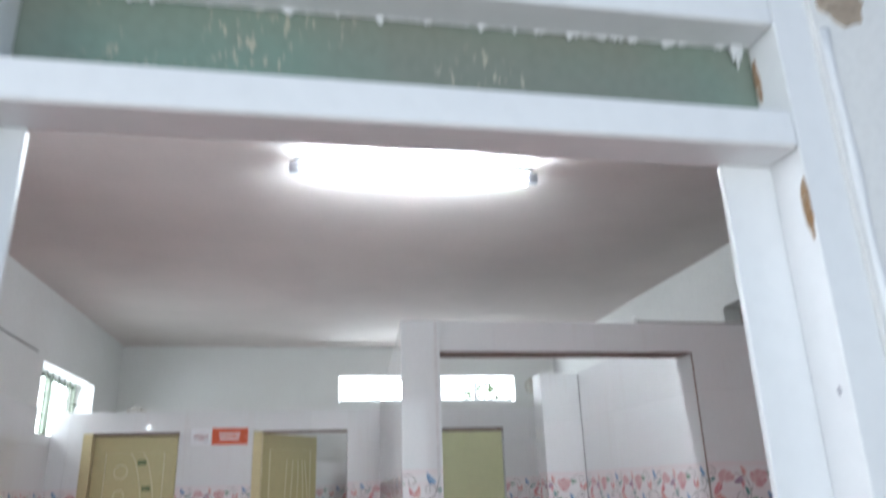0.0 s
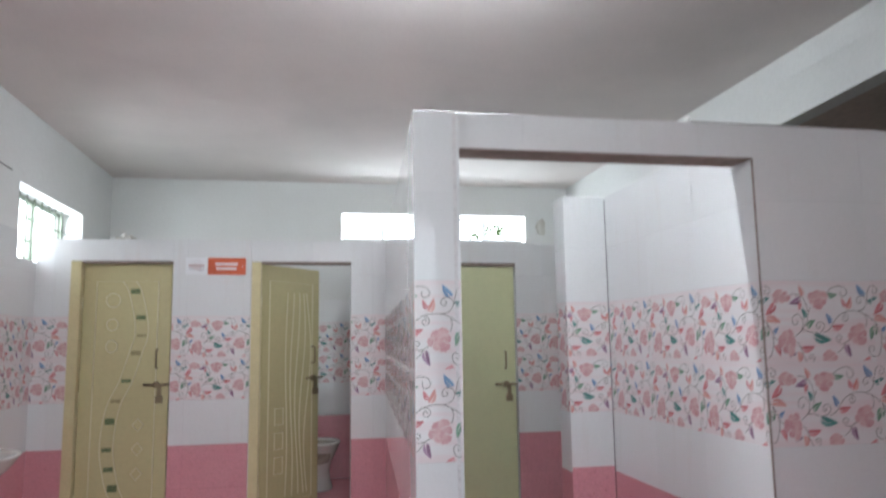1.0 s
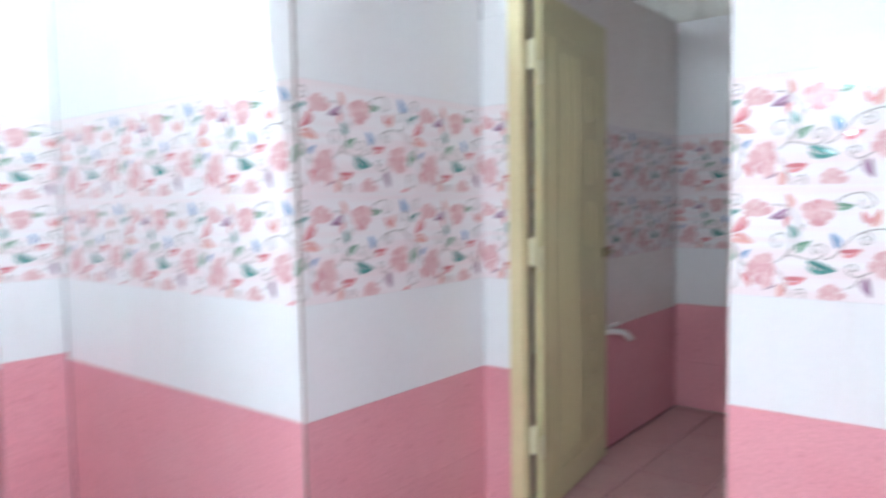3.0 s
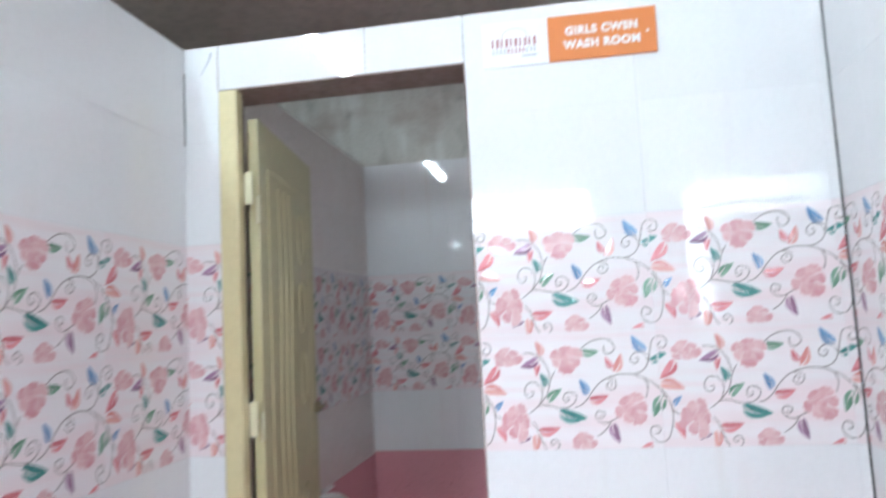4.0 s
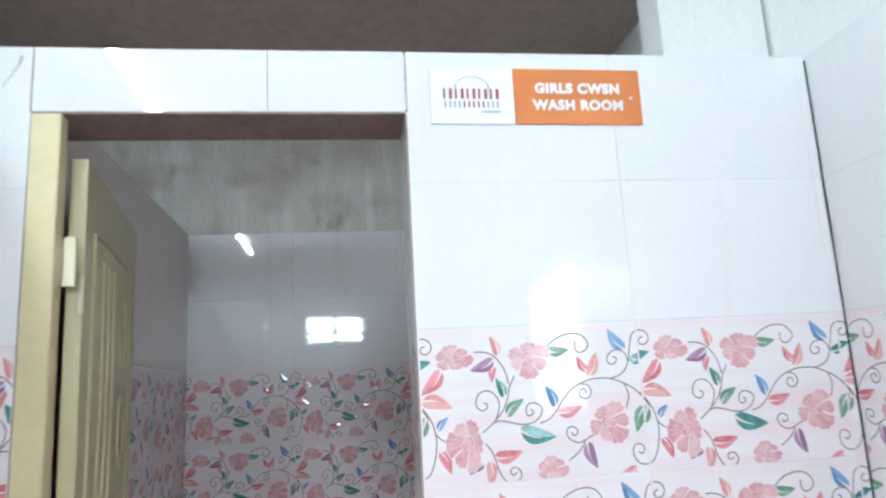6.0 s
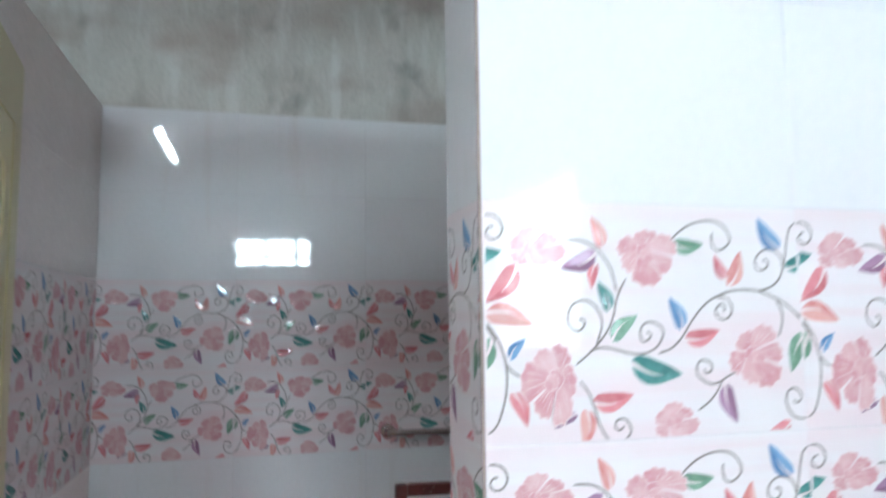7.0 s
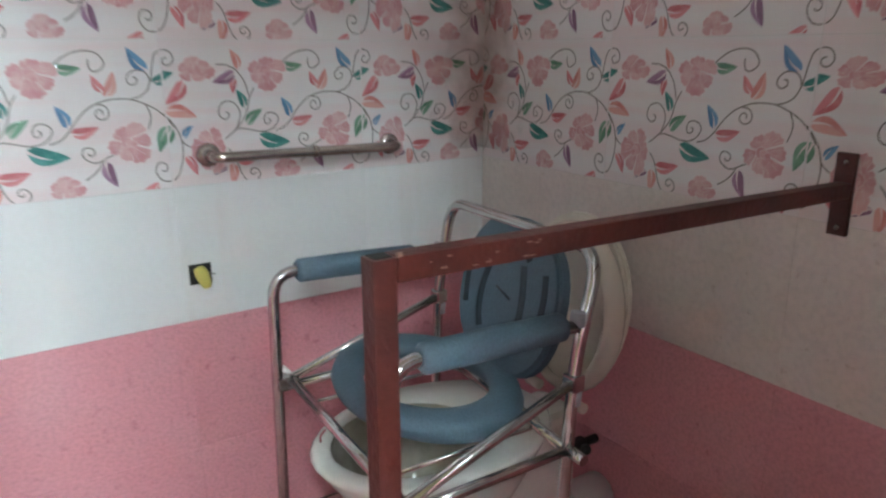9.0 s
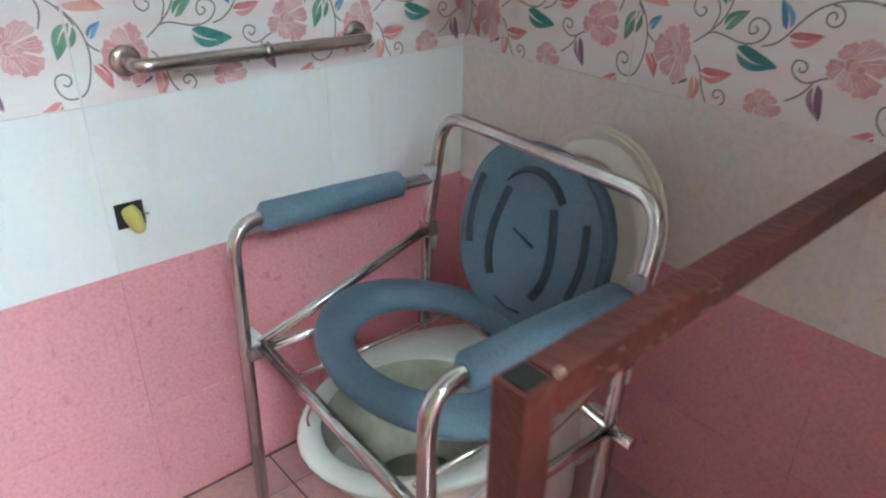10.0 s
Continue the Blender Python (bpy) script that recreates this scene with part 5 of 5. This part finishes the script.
# oval backrest with moulded slots, leaning back
BM = Matrix.Translation((3.860, 1.852, 0.712)) @ Matrix.Rotation(radians(-6), 4, "Z") @ Matrix.Rotation(radians(13), 4, "X")
out = []
for k in range(36):
    a = 2 * math.pi * k / 36
    out.append((-0.165 * math.copysign(abs(math.sin(a)) ** 0.8, math.sin(a)), 0.150 - 0.152 * math.copysign(abs(math.cos(a)) ** 0.85, math.cos(a))))
TURN_BACK = Matrix.Rotation(radians(180), 4, "Z")
backrest = part("backrest", outline_plate(out, 0.032, BM @ TURN_BACK, 0.008), BLUE_FOAM, chair, "oval blue-grey moulded backrest")


def slot(points, r=0.0095):
    pts = [BM @ TURN_BACK @ Vector((x, 0.0005, z)) for x, z in points]
    part("slot", tube(pts, r, 8, flat=0.35), DARK_SLOT, backrest, "dark moulded slot")


slot([(0.085 * math.cos(a), 0.175 + 0.09 * math.sin(a)) for a in [0.7 + 1.75 * k / 8 for k in range(9)]])
for s in (1, -1):
    slot([(s * (0.120 + 0.010 * math.sin(math.pi * k / 8)), 0.10 + 0.12 * k / 8) for k in range(9)])
    slot([(s * (0.052 + 0.018 * math.sin(math.pi * (k / 8) ** 0.8)), 0.07 + 0.15 * k / 8) for k in range(9)], 0.0105)
slot([(-0.024, 0.158), (0.024, 0.146)], 0.0075)
slot([(-0.03, 0.035), (0.0, 0.03), (0.03, 0.035)], 0.006)

# ---- red steel rail ----
rail = thing("support_rail", "red oxide painted square steel support rail", "rail")
rail.location = (-0.026, 0.015, 0.0)
part("post", box((3.363, 2.328, 0.17), (3.387, 2.352, 1.138), 0.002), RUST_RED, rail)
RM = Matrix.Translation((3.375, 2.3255, 1.1235)) @ Matrix.Rotation(math.atan2(0.045, 0.858), 4, "Z") @ Matrix.Rotation(math.atan2(0.031, 0.852), 4, "X")
part("bar", box((-0.0125, -0.854, -0.0095), (0.0115, 0.0025, 0.0150), 0.002, RM), RUST_RED, rail)
# the post is solid; this plate colours in the shade of its open end
part("post_mouth", box((3.3665, 2.3315, 1.1365), (3.3835, 2.3485, 1.1392)), DARK_GAP, rail, "near-black plate for the shade in the hollow post's end")
part("post_lip", box((3.363, 2.3215, 1.1365), (3.368, 2.3275, 1.142), 0.002), SCRATCH, rail)
plate = part("wall_plate", box((3.406, SOUTH_Y + 0.0035, 1.020), (3.437, SOUTH_Y + 0.013, 1.154), 0.002), RUST_RED, rail, "dark red wall plate")
for z in (1.034, 1.140):
    part("screw", lathe([(0.0, 0.0), (0.005, 0.0), (0.004, 0.003), (0.0, 0.0035)], 10, centre=(0, 0, 0)), STEEL, plate).matrix_local = pose(3.42, SOUTH_Y + 0.013, z, -90)
rnd = random.Random(21)
for k in range(12):
    y, z = -0.20 + 0.19 * rnd.random(), -0.007 + 0.019 * rnd.random()
    part("scratch", box((-0.0129, y, z), (-0.0121, y + 0.002 + 0.006 * rnd.random(), z + 0.0008 + 0.0014 * rnd.random()), 0, RM), SCRATCH, rail)
for k in range(5):
    z = 0.7 + 0.42 * rnd.random()
    y = 2.329 + 0.02 * rnd.random()
    part("scratch", box((3.3626, y, z), (3.3633, y + 0.001, z + 0.004 + 0.010 * rnd.random())), SCRATCH, rail)
part("base_plate", box((3.325, 2.290, 0.1705), (3.425, 2.390, 0.178), 0.002), RUST_RED, rail)

# ---- grab bar, socket, taps ----
grab = thing("grab_bar", "steel grab bar screwed to the tiled wall", "grab bar")
gx = IN_X - 0.055
part("bar", tube(rounded([(IN_X - 0.002, 2.213, 1.098), (gx, 2.213, 1.098), (gx, 1.770, 1.090), (IN_X - 0.002, 1.770, 1.090)], 0.03, 6), 0.0115, 12), STEEL, grab)
for y, z in ((2.213, 1.098), (1.770, 1.090)):
    part("flange", lathe([(0.0, 0.0), (0.026, 0.0), (0.024, 0.005), (0.013, 0.008), (0.0, 0.008)], 18), STEEL, grab).matrix_local = pose(IN_X - 0.0005, y, z, 0, -90)
part("collar", tube([(gx, 1.985, 1.094), (gx, 1.995, 1.094)], 0.0135, 12), STEEL, grab)

socket = thing("wall_box", "open electrical box hole with a yellow plastic stub", "electrical box")
socket.location = (0.0, 0.008, 0.004)
# no recess is cut: a near-black plate paints the shade inside
part("hole", box((IN_X - 0.002, 2.222, 0.812), (IN_X - 0.0005, 2.270, 0.858)), DARK_GAP, socket, "near-black plate for the shade in a square tile hole")
part("plug", tube(smooth_path([(IN_X - 0.001, 2.248, 0.848), (IN_X - 0.012, 2.244, 0.832), (IN_X - 0.016, 2.236, 0.806)], 4), [0.011, 0.013, 0.014, 0.015, 0.015, 0.014, 0.013, 0.011, 0.008], 8), YELLOW, socket, "yellow plastic stub")
part("wire", tube([(IN_X - 0.003, 2.236, 0.836), (IN_X - 0.006, 2.215, 0.831)], 0.0018, 6), CABLE, socket)

tap = thing("wall_tap", "chrome wall tap low on the tiled wall", "tap")
part("body", tube([(3.43, IN_Y - 0.001, 0.725), (3.43, IN_Y - 0.055, 0.725)], 0.014, 12), DULL_CHROME, tap)
part("flange", lathe([(0.0, 0.0), (0.026, 0.0), (0.018, 0.008), (0.0, 0.009)], 16), DULL_CHROME, tap).matrix_local = pose(3.43, IN_Y - 0.0005, 0.725, 90)
part("spout", tube(smooth_path([(3.43, IN_Y - 0.045, 0.728), (3.47, IN_Y - 0.10, 0.722), (3.50, IN_Y - 0.125, 0.690)], 6), 0.013, 10), DULL_CHROME, tap)
part("lever", box((3.435, IN_Y - 0.066, 0.742), (3.53, IN_Y - 0.044, 0.755), 0.004), DULL_CHROME, tap)

valve = thing("angle_valve", "black angle valve behind the toilet", "valve")
valve.location = (0.038, IN_S - SOUTH_Y, 0.0)
part("pipe", tube([(3.855, SOUTH_Y + 0.001, 0.405), (3.855, 1.53, 0.405)], 0.011, 10), BLACK, valve)
part("body", box((3.842, 1.50, 0.391), (3.868, 1.54, 0.42), 0.006), BLACK, valve)
part("knob", lathe([(0.0, 0.0), (0.011, 0.0), (0.013, 0.012), (0.008, 0.018), (0.0, 0.018)], 12), BLACK, valve).matrix_local = pose(3.835, 1.522, 0.407, 0, -90)

# ---- rusty damp stain in the far corner ----
STAIN = mat("brown_damp_stain", (0.52, 0.25, 0.17), 0.5)
snt = STAIN.node_tree
sb = snt.nodes["Principled BSDF"]
sn = snt.nodes.new("ShaderNodeTexNoise")
sn.inputs["Scale"].default_value, sn.inputs["Detail"].default_value = 16, 6
geo = snt.nodes.new("ShaderNodeNewGeometry")
snt.links.new(geo.outputs["Position"], sn.inputs["Vector"])
tc = snt.nodes.new("ShaderNodeTexCoord")
sep = snt.nodes.new("ShaderNodeSeparateXYZ")
snt.links.new(tc.outputs["Generated"], sep.inputs[0])
edge = snt.nodes.new("ShaderNodeMath")
edge.operation = "MULTIPLY"
snt.links.new(sep.outputs["Y"], edge.inputs[0])
edge.inputs[1].default_value = 0.75
less = snt.nodes.new("ShaderNodeMath")
less.operation = "SUBTRACT"
snt.links.new(sn.outputs[0], less.inputs[0])
snt.links.new(edge.outputs[0], less.inputs[1])
amount = snt.nodes.new("ShaderNodeMapRange")
amount.inputs[1].default_value, amount.inputs[2].default_value, amount.inputs[3].default_value, amount.inputs[4].default_value = 0.0, 0.70, 0.0, 0.26
snt.links.new(less.outputs[0], amount.inputs[0])
snt.links.new(amount.outputs[0], sb.inputs["Alpha"])
for name, m in (("trim_stain", Matrix.Translation((IN_X - 0.0035, IN_S + 0.004, 1.06)) @ Matrix.Rotation(0, 4, "Z")),
                ("trim_stain", Matrix.Translation((IN_X - 0.004, IN_S + 0.0035, 1.06)) @ Matrix.Rotation(radians(90), 4, "Z"))):
    ob = structure(name, boxes(((-0.0003, 0.0, 0.0), (0.0003, 0.20, 0.57))), STAIN, "brown rusty damp stain in the tiled corner", "trim")
    ob.matrix_world = m

# ---- tiles, last ----
lay_tiles()


def lay_floor(parent, x0, x1, y0, y1, z, size=0.30, material=FLOOR_TILE, long=0.30):
    """Square floor tiles with recessed joints."""
    me = None
    nx, ny = int(math.ceil((x1 - x0) / long)), int(math.ceil((y1 - y0) / size))
    for i in range(nx):
        for j in range(ny):
            w, h = min(long, x1 - x0 - i * long), min(size, y1 - y0 - j * size)
            if w < 0.02 or h < 0.02:
                continue
            key = (material.name, round(w, 3), round(h, 3))
            if key not in TILE_CACHE:
                b = bmesh.new()
                slab(b, w, h, 0.007, 0.003, 0.002)
                TILE_CACHE[key] = bpy.data.meshes.new("floor_tile")
                b.to_mesh(TILE_CACHE[key])
                b.free()
                TILE_CACHE[key].materials.append(material)
            ob = new("floor_tile", TILE_CACHE[key])
            ob.parent = parent
            ob.matrix_local = pose(x0 + i * long, y0 + j * size + h, z, -90)


lay_floor(floor, -1.75, 2.63, 1.46, 6.02, 0.0)
lay_floor(passage_floor, 0.68, 2.86, 3.34, 6.28, 0.05, 0.30, FLOOR_TILE, 1.10)
lay_floor(cw_floor, 2.75, 4.36, 1.46, 3.18, 0.17, 0.30, PINK_FLOOR_TILE)
